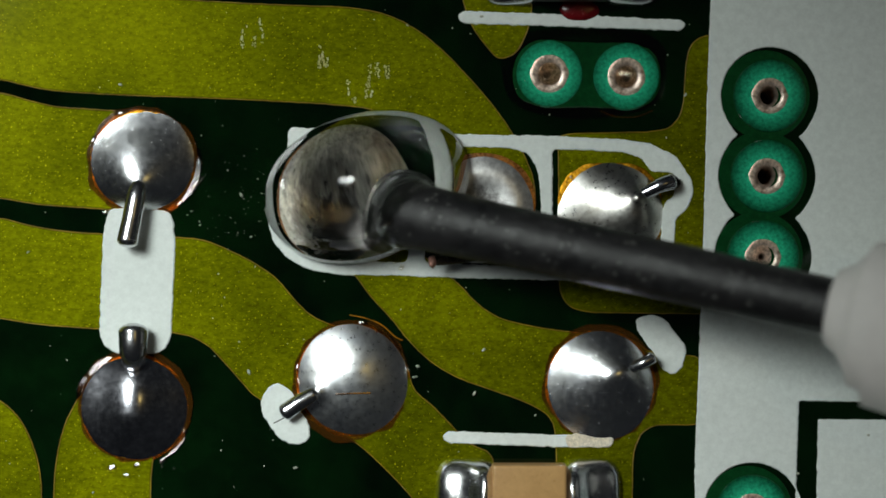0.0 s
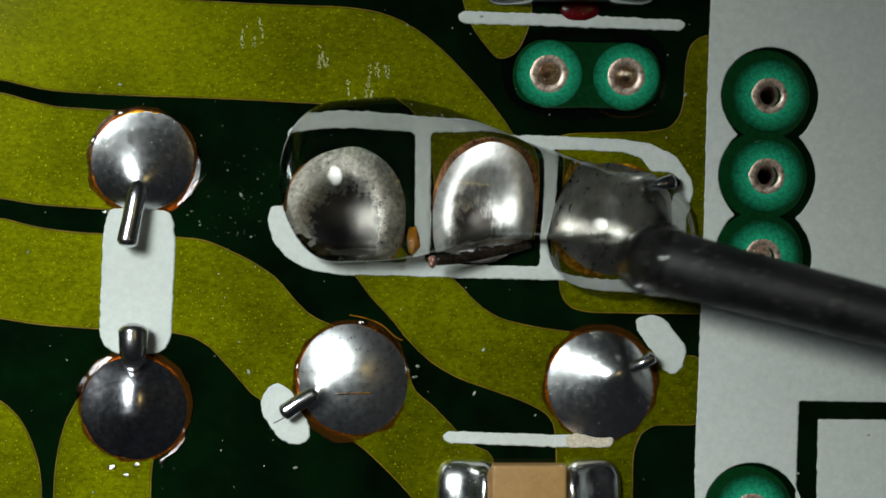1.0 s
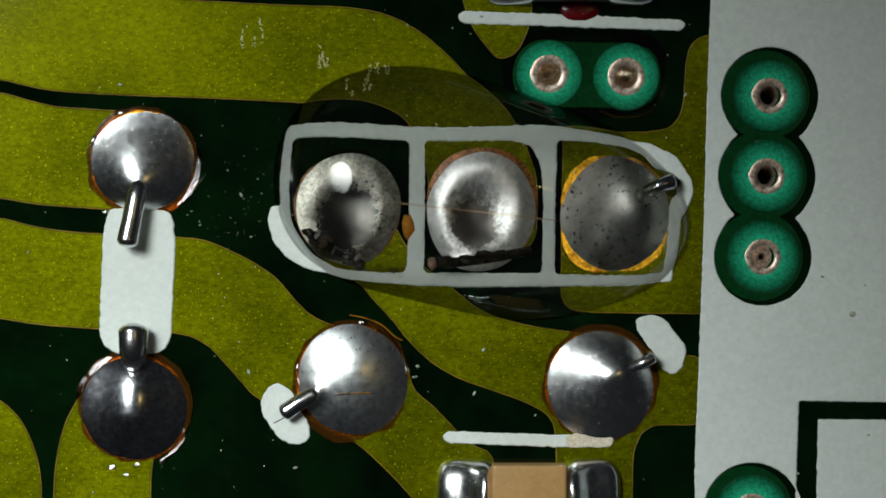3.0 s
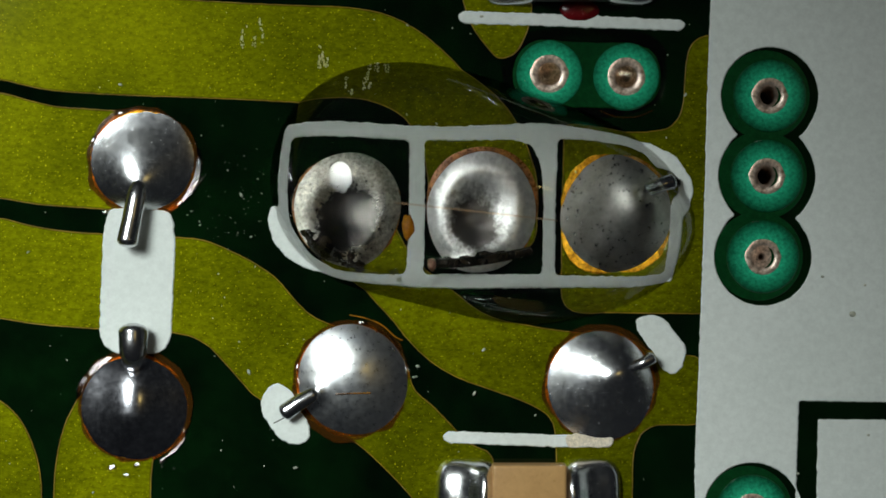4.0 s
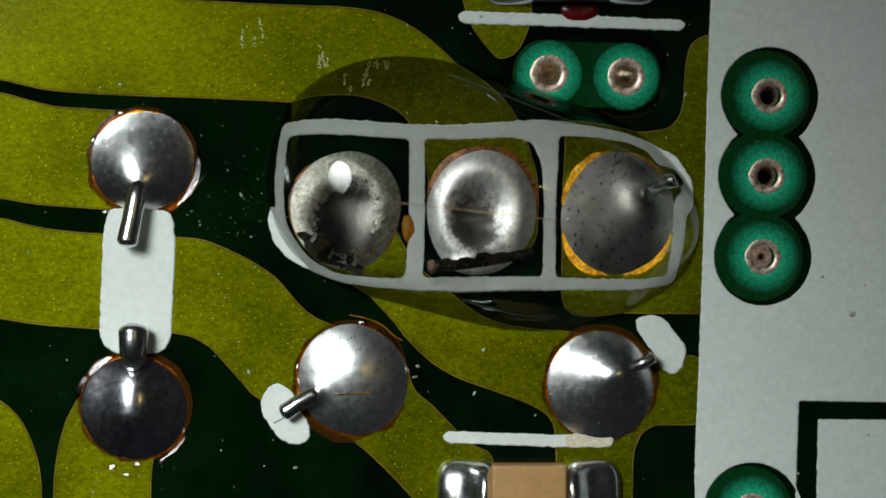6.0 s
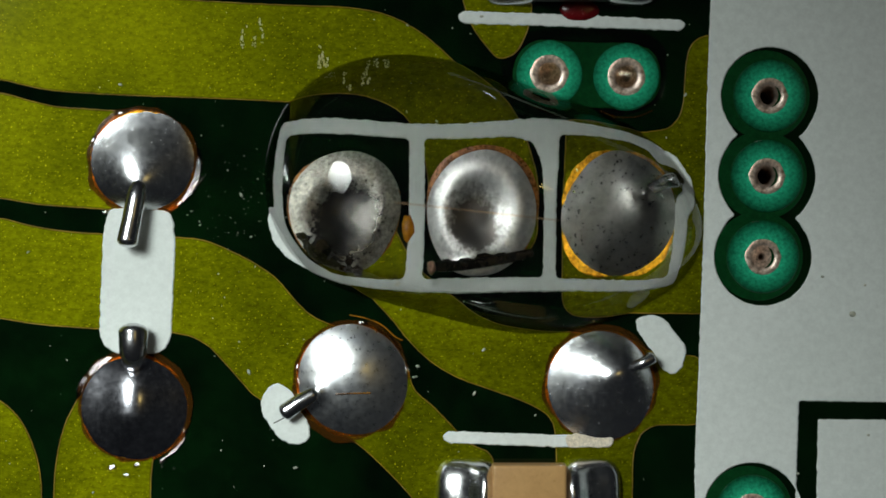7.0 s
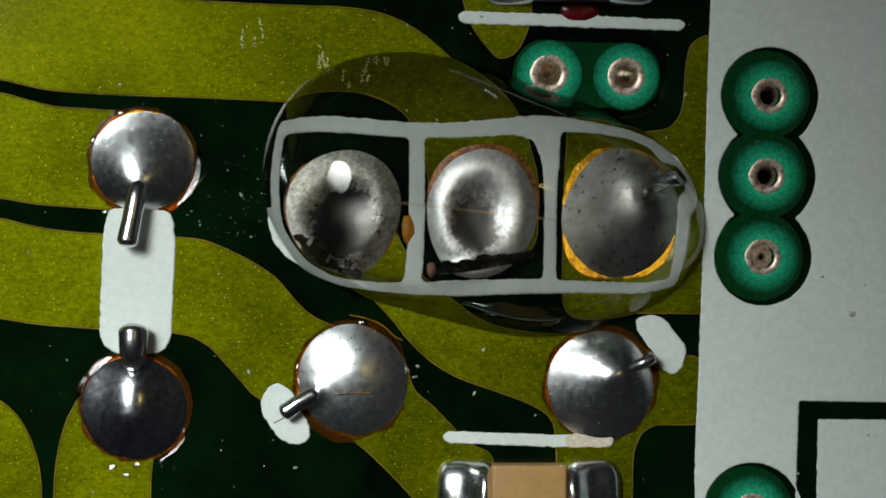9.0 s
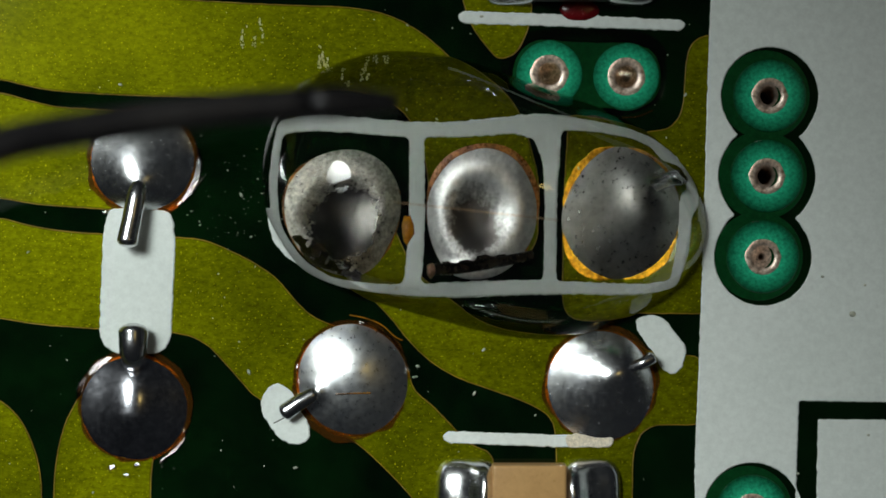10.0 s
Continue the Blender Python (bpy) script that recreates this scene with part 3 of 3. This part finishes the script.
part("burnt_flux", lump(1.2, 0.62, 0.1, 0.16, 0.14, 0.12, 4.0, 0.4, 3), CHAR, p3, "dark crust at the lead end")

def glints(joint, spots):
    """Small clear beads of dried flux beside a joint: x, y, length, width, turn."""
    for k, (x, y, a, b, turn) in enumerate(spots):
        bm = block(-a * 0.7, -b * 0.7, -0.012, a * 0.7, b * 0.7, 0.012, 0.008, 2)
        bmesh.ops.rotate(bm, verts=bm.verts, matrix=Matrix.Rotation(radians(turn), 3, "Z"))
        bmesh.ops.rotate(bm, verts=bm.verts, matrix=Matrix.Rotation(radians(12.5), 3, Vector((-math.sin(radians(130)), math.cos(radians(130)), 0))))
        bmesh.ops.translate(bm, verts=bm.verts, vec=(x, y, 0.02))
        part("residue_bead", bm, FILM, joint, "clear dried flux bead")


part("film_edge_line", tube(curve_path([(-0.06, 1.27, 0.004), (0.28, 1.2, 0.012), (0.58, 1.07, 0.012), (0.83, 0.85, 0.012), (0.98, 0.77, 0.004)]), [0.014] * 25, 8), RUST, j3, "thin amber edge of a dried flux film")
part("residue_streak", rounded_bar([(-0.32, -0.27, 0.275), (0.0, -0.255, 0.30), (0.36, -0.25, 0.262)], 0.012, 6), RUST, j3, "thin rusty streak")
glints(j1, [(1.10, 0.0, 0.10, 0.05, 80), (1.06, -0.42, 0.22, 0.06, 55), (-0.98, 0.42, 0.10, 0.05, 60), (-0.45, 0.95, 0.14, 0.06, 10), (-0.75, -1.0, 0.08, 0.05, 30)])
glints(j2, [(0.05, -1.12, 0.1, 0.06, 20), (-0.45, -1.18, 0.14, 0.08, 30), (-0.15, -1.32, 0.08, 0.06, 0), (0.55, -1.02, 0.1, 0.05, 40), (0.98, -0.45, 0.06, 0.04, 60)])
glints(j3, [(-1.08, 0.25, 0.12, 0.05, 80), (-1.06, -0.02, 0.1, 0.05, 95), (1.06, 0.2, 0.08, 0.04, 70), (0.2, 1.12, 0.12, 0.05, 0)])
glints(p1, [(0.85, -1.05, 0.12, 0.08, 20), (0.95, -1.2, 0.08, 0.06, 60)])

coat = part("clear_coat", mound(lambda a: (abs(math.cos(a) / 1.62) ** 3 + abs(math.sin(a) / 0.88) ** 3) ** (-1 / 3) * (1 + 0.03 * math.sin(3 * a)), lambda s, a: 0.028 * max(0.0, 1 - s ** 2), 96, 24), FILM, board, "clear lacquer over two vias")
coat.location = Vector((2.789, 3.456, 0)) * MM

residue_drop = part("amber_residue", lump(-0.689, 0.5, 0.06, 0.12, 0.2, 0.06, 1.0, 0.3), AMBER, None, "small amber lump of old flux on white ink")
tagged(residue_drop, category="flux residue")
red_dot = part("red_lacquer_dot", lump(2.68, 4.70, 0.06, 0.38, 0.22, 0.05, 2.0, 0.1, 3), RED, None, "dark red lacquer dot on the white ink line")
tagged(red_dot, category="lacquer dot")


# ---- chip parts ----
def chip(x, y, body_mat, label, length=3.5, width=1.6, high=0.9, band=1.16):
    c = thing("chip_component", x, y, 0.0, label, "chip component", "chip components")
    h = length / 2
    part("body", block(-0.72, -width / 2, 0.06, 0.72, width / 2, high, 0.06), body_mat, c, "")
    for s in (-1, 1):
        a, b = sorted((s * (h - band), s * h))
        m = mound(lambda t: (abs(math.cos(t) / ((b - a) / 2 + 0.05)) ** 4 + abs(math.sin(t) / (width / 2 + 0.08)) ** 4) ** -0.25, lambda k, t: (high + 0.08) * max(0.0, 1 - k ** 3) ** 0.5 * (1 + 0.05 * noise.noise((k * math.cos(t) * 2, k * math.sin(t) * 2, s * 3.0))))
        for v in m.verts:
            v.co.x += (a + b) / 2 + 0.03 * s
            u = min(1.0, max(0.0, (s * v.co.x - h + band) / band))
            v.co.z *= 0.34 + 0.66 / (1 + (u / 0.42) ** 4) + 0.10 * u ** 3
        part("terminal", m, SOLDER, c, "rounded solder over the tinned end cap")
    return c


chip(1.678, -4.989, CERAMIC, "tan ceramic chip capacitor with soldered silvery ends")
chip(2.511, 5.7, BLACK, "black chip component with soldered silvery ends", 3.4, 1.7, 0.7)

# ---- scratches on the mask and a hair-thin highlight drawn at the lacquer edge ----
scratch_rng = random.Random(9)
for x, y, spread in ((-2.333, 3.622, 0.10), (-1.322, 3.344, 0.28), (-1.6, 3.067, 0.3), (-3.711, 4.067, 0.25)):
    for k in range(5):
        u, v = x + scratch_rng.uniform(-spread, spread), y + scratch_rng.uniform(-spread, spread)
        lean, long = scratch_rng.uniform(-0.05, 0.05), scratch_rng.uniform(0.12, 0.34)
        bm = bmesh.new()
        for n in range(16):
            f, size = scratch_rng.random(), scratch_rng.uniform(0.006, 0.02)
            bmesh.ops.create_icosphere(bm, subdivisions=1, radius=1.0, matrix=Matrix.Translation((u + lean * f + scratch_rng.gauss(0, 0.018), v + long * f, TRACE_TOP + 0.003)) @ Matrix.Diagonal((size, size * 1.3, 0.008, 1)))
        part("scratch", bm, SCRATCH, board, "pale scuffed scratch")
# amber bar in the shape of the highlight along the clear coat's edge
part("film_edge_line", rounded_bar([(3.089, 2.722, 0.0), (3.4, 2.6, 0.01), (3.789, 2.6, 0.01), (4.122, 2.722, 0.0)], 0.012, 6), RESIDUE, board, "thin amber line drawn as the highlight on the lacquer edge")

# ---- dust ----
dust_rng = random.Random(5)
bm = bmesh.new()
for k in range(230):
    x, y = (dust_rng.uniform(-8.6, 5.0), dust_rng.uniform(-4.8, 4.8)) if k < 150 else (dust_rng.gauss(-4.2, 0.6), dust_rng.gauss(0.7, 0.9))
    s = 0.006 + 0.03 * dust_rng.random() ** 4 if k < 150 else 0.004 + 0.012 * dust_rng.random() ** 3
    m = Matrix.Translation((x, y, 0.04 + s * 0.3)) @ Euler((0, 0, dust_rng.uniform(0, 6))).to_matrix().to_4x4() @ Matrix.Diagonal((s * dust_rng.uniform(1, 2.2), s, s * 0.6, 1))
    bmesh.ops.create_icosphere(bm, subdivisions=1, radius=1.0, matrix=m)
for x, y, a in ((8.044, -1.278, 0.07), (7.456, -0.544, 0.035), (6.978, -4.411, 0.03), (8.289, -0.711, 0.03), (8.356, -3.656, 0.03)):
    bmesh.ops.create_icosphere(bm, subdivisions=2, radius=1.0, matrix=Matrix.Translation((x, y, 0.058)) @ Matrix.Diagonal((a, a * 0.8, 0.02, 1)))
tagged(part("dust_specks", bm, DUST, None, "pale dust specks scattered on the board"), category="dust", kind="stuff")

# ---- liquid flux ----
BUMPS = [(1.539, -2.332, 0.597, 1.444, 1.447, 0.191), (1.808, 4.339, 0.108, 1.613, 1.448, 0.44), (1.513, -1.547, 3.294, 2.132, 1.448, 0.166),
         (1.147, 1.018, 2.024, 1.698, 1.449, -0.709), (1.369, 2.365, 1.587, 2.656, 1.448, 0.563), (1.433, 0.762, -1.013, 3.25, 1.447, -0.63)]


def flux_height(x, y):
    h = -1.858
    for a, cx, cy, sx, sy, th in BUMPS:
        c, s = math.cos(th), math.sin(th)
        u, v = (c * (x - cx) + s * (y - cy)) / sx, (-s * (x - cx) + c * (y - cy)) / sy
        h += a * math.exp(-(u * u + v * v) / 2)
    return swell(h)


def swell(h):
    """Flattens the top and steepens the edge, as weight does to a drop."""
    return math.copysign(CREST * math.tanh(abs(h) * 1.85 / CREST) ** 0.7, h)


CREST = 2.3
POOL = (0.678, 1.011)


def pool_mesh():
    """The drop, with its foot below the board's face."""
    around, rings, bm = 200, 60, bmesh.new()
    angles = [2 * math.pi * k / around for k in range(around)]
    outer = []
    for a in angles:
        r = 0.8
        while flux_height(POOL[0] + r * math.cos(a), POOL[1] + r * math.sin(a)) > -0.1 and r < 6:
            r += 0.01
        outer.append(r)
    last = [bm.verts.new((0, 0, flux_height(*POOL)))] * around
    for j in range(1, rings + 2):
        share = math.sin(0.5 * math.pi * min(1.0, j / rings))
        ring = []
        for k, a in enumerate(angles):
            x, y = outer[k] * share * math.cos(a), outer[k] * share * math.sin(a)
            ring.append(bm.verts.new((x, y, flux_height(POOL[0] + x, POOL[1] + y) if j <= rings else -0.7)))
        for k in range(around):
            m = (k + 1) % around
            bm.faces.new((last[k], ring[k], ring[m]) if j == 1 else (last[k], ring[k], ring[m], last[m]))
        last = ring
    bm.faces.new(last)
    return bm


flux_pool = part("flux_pool", pool_mesh(), FLUX, None, "clear glossy drop of liquid flux over three solder joints")
tagged(flux_pool, category="liquid flux", group="flux drops")
fibre = thing("fibre", *POOL, 0.0, "thin brown fibre floating on the flux", "fibre")
part("strand", tube([(x, -0.12 - 0.11 * (x + 1.6) / 1.0, flux_height(POOL[0] + x, POOL[1] - 0.12 - 0.11 * (x + 1.6)) + 0.004) for x in (-1.6 + 0.13 * k for k in range(25))], [0.008] * 25, 6), FIBRE, fibre, "")



def flux_piece(name, label, rx, ry, high):
    """A rounded body of flux."""
    bm = mound(lambda a: (abs(math.cos(a) / rx) ** 2.1 + abs(math.sin(a) / ry) ** 2.1) ** (-1 / 2.1), lambda s, a: high * max(0.0, 1 - s * s) ** 0.55, 96, 36, -0.3)
    return tagged(part(name, bm, FLUX, None, label), category="liquid flux", group="flux drops")


def flux_trail_mesh():
    """A round blob that runs out into a tapering tail. Sections: x, middle, half width, height."""
    sections = [(-1.53, 0.09, 1.67, 1.45), (-0.8, -0.02, 1.67, 1.62), (-0.02, 0.0, 1.67, 1.74), (0.87, 0.04, 1.67, 1.72), (1.87, 0.02, 1.44, 1.5), (2.76, -0.06, 1.13, 1.38), (3.64, -0.24, 0.94, 1.25), (4.76, -0.44, 0.8, 1.12), (5.64, -0.62, 0.73, 1.0), (6.07, -0.71, 0.71, 1.0)]
    bm, rows, count = bmesh.new(), [], 90
    arc = [k / count for k in range(count + 1)]
    for u in arc:
        x = 0.5 - 0.5 * math.cos(math.pi * u)
        at = sections[0][0] + (sections[-1][0] - sections[0][0]) * x
        i = max(k for k in range(len(sections) - 1) if sections[k][0] <= at + 1e-9)
        p = [Vector(sections[min(max(i + d, 0), len(sections) - 1)]) for d in (-1, 0, 1, 2)]
        t = (at - p[1][0]) / (p[2][0] - p[1][0])
        mid = [0.5 * (2 * p[1][k] + (p[2][k] - p[0][k]) * t + (2 * p[0][k] - 5 * p[1][k] + 4 * p[2][k] - p[3][k]) * t * t + (3 * p[1][k] - p[0][k] - 3 * p[2][k] + p[3][k]) * t ** 3) for k in (1, 2, 3)]
        ends = min(1.0, max(0.0, at - sections[0][0]) / 1.3, max(0.0, sections[-1][0] - at) / 0.7)
        shape = math.sqrt(max(1e-6, 1 - (1 - ends) ** 2))
        w, h = mid[1] * shape, mid[2] * shape
        row = []
        for k in range(41):
            a = math.pi * k / 40
            z = h * math.sin(a) ** 0.9 if 0 < k < 40 else 0.0
            tuck = max(0.0, 1 - z / 0.8) ** 2
            row.append((at + 0.42 * tuck * math.exp(-((at - sections[0][0]) / 0.7) ** 2), mid[0] + w * math.cos(a) * (1 - 0.14 * tuck * min(1.0, max(0.0, (2.2 - at) / 1.5))) - 0.1 * w * math.sin(a) ** 2, z))
        rows.append([(row[0][0], row[0][1], -1.2)] + row + [(row[40][0], row[40][1], -1.2)])
    verts = [[bm.verts.new(p) for p in row] for row in rows]
    for j in range(count):
        for k in range(42):
            bm.faces.new((verts[j][k], verts[j][k + 1], verts[j + 1][k + 1], verts[j + 1][k]))
        bm.faces.new((verts[j][0], verts[j + 1][0], verts[j + 1][42], verts[j][42]))
    bm.faces.new(verts[0])
    bm.faces.new(verts[count])
    return bm


flux_trail = part("flux_trail", flux_trail_mesh(), FLUX, None, "round clear blob of flux with a drawn-out tail")
tagged(flux_trail, category="liquid flux", group="flux drops")
flux_bead = flux_piece("flux_bead", "clear bead of flux trailing the needle tip", 1.5, 1.3, 1.2)
flux_ball = flux_piece("flux_ball", "tall clear ball of flux hanging at the needle tip", 2.06, 1.46, 2.3)
flux_smear = flux_piece("flux_bead", "clear bead of flux pushed along by the needle", 1.35, 1.2, 1.0)

# ---- dispensing needle ----
needle = thing("dispensing_needle", 0, 0, 0, "bent black-coated dispensing needle with a frosted plastic hub", "dispensing needle")
NEEDLE_PATH = curve_path([(0.05, 0, -0.1), (0.12, 0, 0.2), (0.42, 0, 0.58), (1.05, 0, 0.74), (2.4, 0, 0.86), (5.0, 0, 1.1), (9.0, 0, 1.6)], 8)
part("tube", tube(NEEDLE_PATH, [0.70 - 0.17 * i / 48 for i in range(len(NEEDLE_PATH))], 32), RUBBER, needle, "black rubbery coating with pale specks")
part("flux_coat", tube(NEEDLE_PATH[:22], [0.715 + 0.02 * math.sin(0.9 * i) - 0.16 * i / 48 - 0.004 * max(0, i - 12) for i in range(22)], 32, False), FLUX, needle, "wet flux rim at the tip")
HUB_SHAPE = [(8.6, 0.62), (8.65, 0.75), (8.9, 0.9), (9.1, 1.2), (9.2, 1.42), (9.5, 1.5), (9.55, 1.75), (12.5, 2.0), (12.6, 2.6), (14.0, 2.6), (14.1, 2.2), (22.0, 2.3)]
part("hub", tube([(x, 0, 1.49 + (x - 8.2) * 0.13) for x, r in HUB_SHAPE], [r * 0.95 for x, r in HUB_SHAPE], 40), HUB, needle, "frosted pinkish white plastic hub")

STRAND_PATH = curve_path([(0, 0, -0.8), (0, 0, -0.4), (0, 0, 0.0), (0.1, 0, 0.28), (0.3, 0, 0.48), (0.6, 0.01, 0.64), (1.0, 0.02, 0.77), (1.5, 0.04, 0.88), (2.0, 0.05, 0.98), (2.6, 0.06, 1.08)], 5)
STRAND_RADII = [float(np.interp(i / 5, range(10), (1.0, 0.97, 0.84, 0.62, 0.43, 0.30, 0.21, 0.17, 0.15, 0.13))) for i in range(len(STRAND_PATH))]
flux_strand = part("flux_strand", tube(STRAND_PATH, STRAND_RADII, 32), FLUX, None, "thin clear string of flux drawn from the drop")
tagged(flux_strand, category="liquid flux", group="flux drops")

# ---- slim tool that swings in at the end ----
probe = thing("slim_probe", 0, 0, 0, "slim dark steel probe with a bent tip", "probe")
PROBE_PATH = curve_path([(0.0, 0.0, 0.0), (-1.2, 0.05, 0.25), (-3.0, 0.0, 0.6), (-5.0, -0.2, 1.2), (-7.5, -0.7, 2.2), (-16.0, -3.2, 6.0)], 6)
PROBE_RADII = [0.17 + 0.09 * min(1, i / 5) + 0.002 * i for i in range(len(PROBE_PATH))]
part("tip", tube(PROBE_PATH[:8], PROBE_RADII[:8], 20), STEEL, probe, "tapered dark steel tip")
part("shaft", tube(PROBE_PATH[7:], [x * 1.03 for x in PROBE_RADII[7:]], 20), STEEL, probe, "long dark steel shaft")


# ---- what moves ----
def motions():
    # the drop swells up and spreads
    level = [(0.0, -1.35), (1.4, -1.30), (1.5, -1.28), (1.62, -1.25), (1.68, -0.50), (1.8, -0.36), (2.0, -0.29), (2.5, -0.25), (3.2, -0.21), (4.0, -0.17), (4.5, -0.145), (5.5, -0.10), (6.8, -0.06), (7.5, -0.04), (9.0, -0.012), (10.0, 0.0)]
    walk(flux_pool, [(t, pose(POOL[0] * MM, POOL[1] * MM, swell(z) * MM)) for t, z in level])
    walk(fibre, [(t, pose(POOL[0] * MM, POOL[1] * MM, swell(z) * MM)) for t, z in level])
    # needle tip: time, x, y, z, turn, pitch
    tip = [
        (0.0, (-0.964, 0.733), 0.7, -12.5, -8), (0.1, (-0.287, 0.9), 0.7, -13.5, -6), (0.2, (1.08, 0.878), 0.65, -13, -6), (0.3, (1.736, 0.922), 0.65, -14.5, -4),
        (0.4, (2.602, 0.922), 0.65, -14.5, -4), (0.5, (3.502, 0.878), 0.65, -15, -4), (0.6, (4.469, 0.878), 0.65, -15, -4), (0.7, (5.002, 0.578), 0.65, -15, -4),
        (0.8, (5.269, 0.456), 0.65, -15, -4), (0.9, (4.713, -0.022), 0.65, -14.5, -4), (1.0, (4.058, -0.189), 0.6, -14.5, -4), (1.1, (1.78, -0.389), 0.6, -14.5, -4),
        (1.2, (0.424, -0.322), 0.6, -14.5, -4), (1.3, (-0.553, -0.3), 0.6, -14.5, -4), (1.4, (-1.476, -0.167), 0.6, -14.5, -4), (1.5, (0.758, -0.411), 0.6, -14.5, -4),
        (1.6, (3.669, 0.178), 0.6, -14.5, -4), (1.7, (4.469, 0.222), 0.6, -14, -4), (1.8, (2.702, 0.322), 0.6, -14, -4), (1.9, (0.302, 0.056), 0.6, -11, -4),
        (2.0, (5.958, 0.622), 2.4, -8, -4), (2.1, (10.98, 1.011), 4.0, -8, -4), (2.3, (18.536, 1.233), 6.0, -8, -6), (10.0, (18.536, 1.233), 6.0, -8, -6)]
    walk(needle, [(t, pose(x * MM, y * MM, z * MM, 0, p, r)) for t, (x, y), z, r, p in tip])
    # the blob and the flux drawn out by the tip, which sink into the drop
    trail = [(0.0, (-1.9, 1.3), -2.2, 12), (0.1, (-1.9, 1.311), -1.3, 14), (0.2, (-1.844, 1.333), -0.15, 14), (0.3, (-1.822, 1.344), 0.0, 12), (0.4, (-1.8, 1.344), 0.02, 8), (0.5, (-1.8, 1.344), 0.02, 5), (0.6, (-1.8, 1.344), 0.02, 2), (0.7, (-1.8, 1.344), 0.0, 0), (1.0, (-1.8, 1.344), -0.02, 0),
             (1.5, (-1.8, 1.322), -0.03, 0), (1.62, (-1.8, 1.3), -0.08, 0), (1.68, (-1.8, 1.278), -2.3, 0), (10.0, (-1.8, 1.278), -2.3, 0)]
    walk(flux_trail, [(t, pose(x * MM, y * MM, z * MM, 0, a, 0)) for t, (x, y), z, a in trail])
    ball = [(0.0, (-1.5, 1.22), 0.0), (0.1, (-1.46, 1.25), -0.06), (0.2, (-1.5, 1.28), -0.7), (0.3, (-1.55, 1.3), -1.7), (0.4, (-1.6, 1.3), -2.6), (10.0, (-1.6, 1.3), -2.6)]
    walk(flux_ball, [(t, pose(x * MM, y * MM, z * MM, 0, 0, 16)) for t, (x, y), z in ball])
    bead = [(0.0, (3.489, 0.278), -1.7), (0.5, (3.489, 0.456), -1.4), (0.7, (3.456, 0.567), -0.5), (0.8, (3.422, 0.544), -0.3), (0.9, (3.456, 0.433), -0.1), (1.0, (3.489, 0.3), -0.04), (1.1, (3.6, 0.322), -0.15), (1.2, (3.789, 0.3), -0.2), (1.5, (3.844, 0.3), -0.22),
            (1.62, (3.678, 0.322), -0.25), (1.7, (3.289, 0.4), -1.1), (1.9, (3.089, 0.433), -1.4), (2.7, (3.067, 0.567), -1.5), (10.0, (3.067, 0.567), -1.5)]
    walk(flux_bead, [(t, pose(x * MM, y * MM, z * MM)) for t, (x, y), z in bead])
    smear = [(0.0, (-0.489, 0.122), -1.8), (1.0, (0.178, 0.122), -1.8), (1.2, (0.178, 0.178), -1.0), (1.3, (-0.156, 0.1), -0.5), (1.4, (-0.544, 0.033), -0.3), (1.5, (-0.267, -0.056), -0.1), (1.62, (0.067, -0.056), -0.15), (1.7, (0.511, 0.178), -1.1), (1.8, (0.733, 0.344), -1.6), (1.9, (0.733, 0.456), -1.8), (10.0, (0.733, 0.456), -1.8)]
    walk(flux_smear, [(t, pose(x * MM, y * MM, z * MM)) for t, (x, y), z in smear])
    strand = [(0.0, (2.75, 0.42), -3.6), (1.8, (2.75, 0.42), -3.6), (1.9, (2.72, 0.42), -1.4), (2.0, (2.72, 0.44), 0.95), (2.1, (2.85, 0.46), 0.35), (2.2, (3.0, 0.48), -0.9), (2.4, (3.1, 0.5), -2.6), (2.7, (3.1, 0.5), -3.6), (10.0, (3.1, 0.5), -3.6)]
    walk(flux_strand, [(t, pose(x * MM, y * MM, z * MM, 0, 0, 8)) for t, (x, y), z in strand])
    # the probe
    swing = [(0.0, (-18.711, -11.767), 9.0, 5), (9.5, (-18.711, -11.767), 9.0, 5), (9.7, (-9.378, -6.767), 8.5, 5), (9.78, (-1.289, -2.122), 8.0, 3), (9.82, (-1.289, -2.011), 8.0, 3), (9.9, (-1.878, 1.956), 7.5, 3), (10.0, (-0.8, 2.511), 7.0, 3)]
    walk(probe, [(t, pose(x * MM, y * MM, z * MM, 0, 0, r)) for t, (x, y), z, r in swing])


motions()
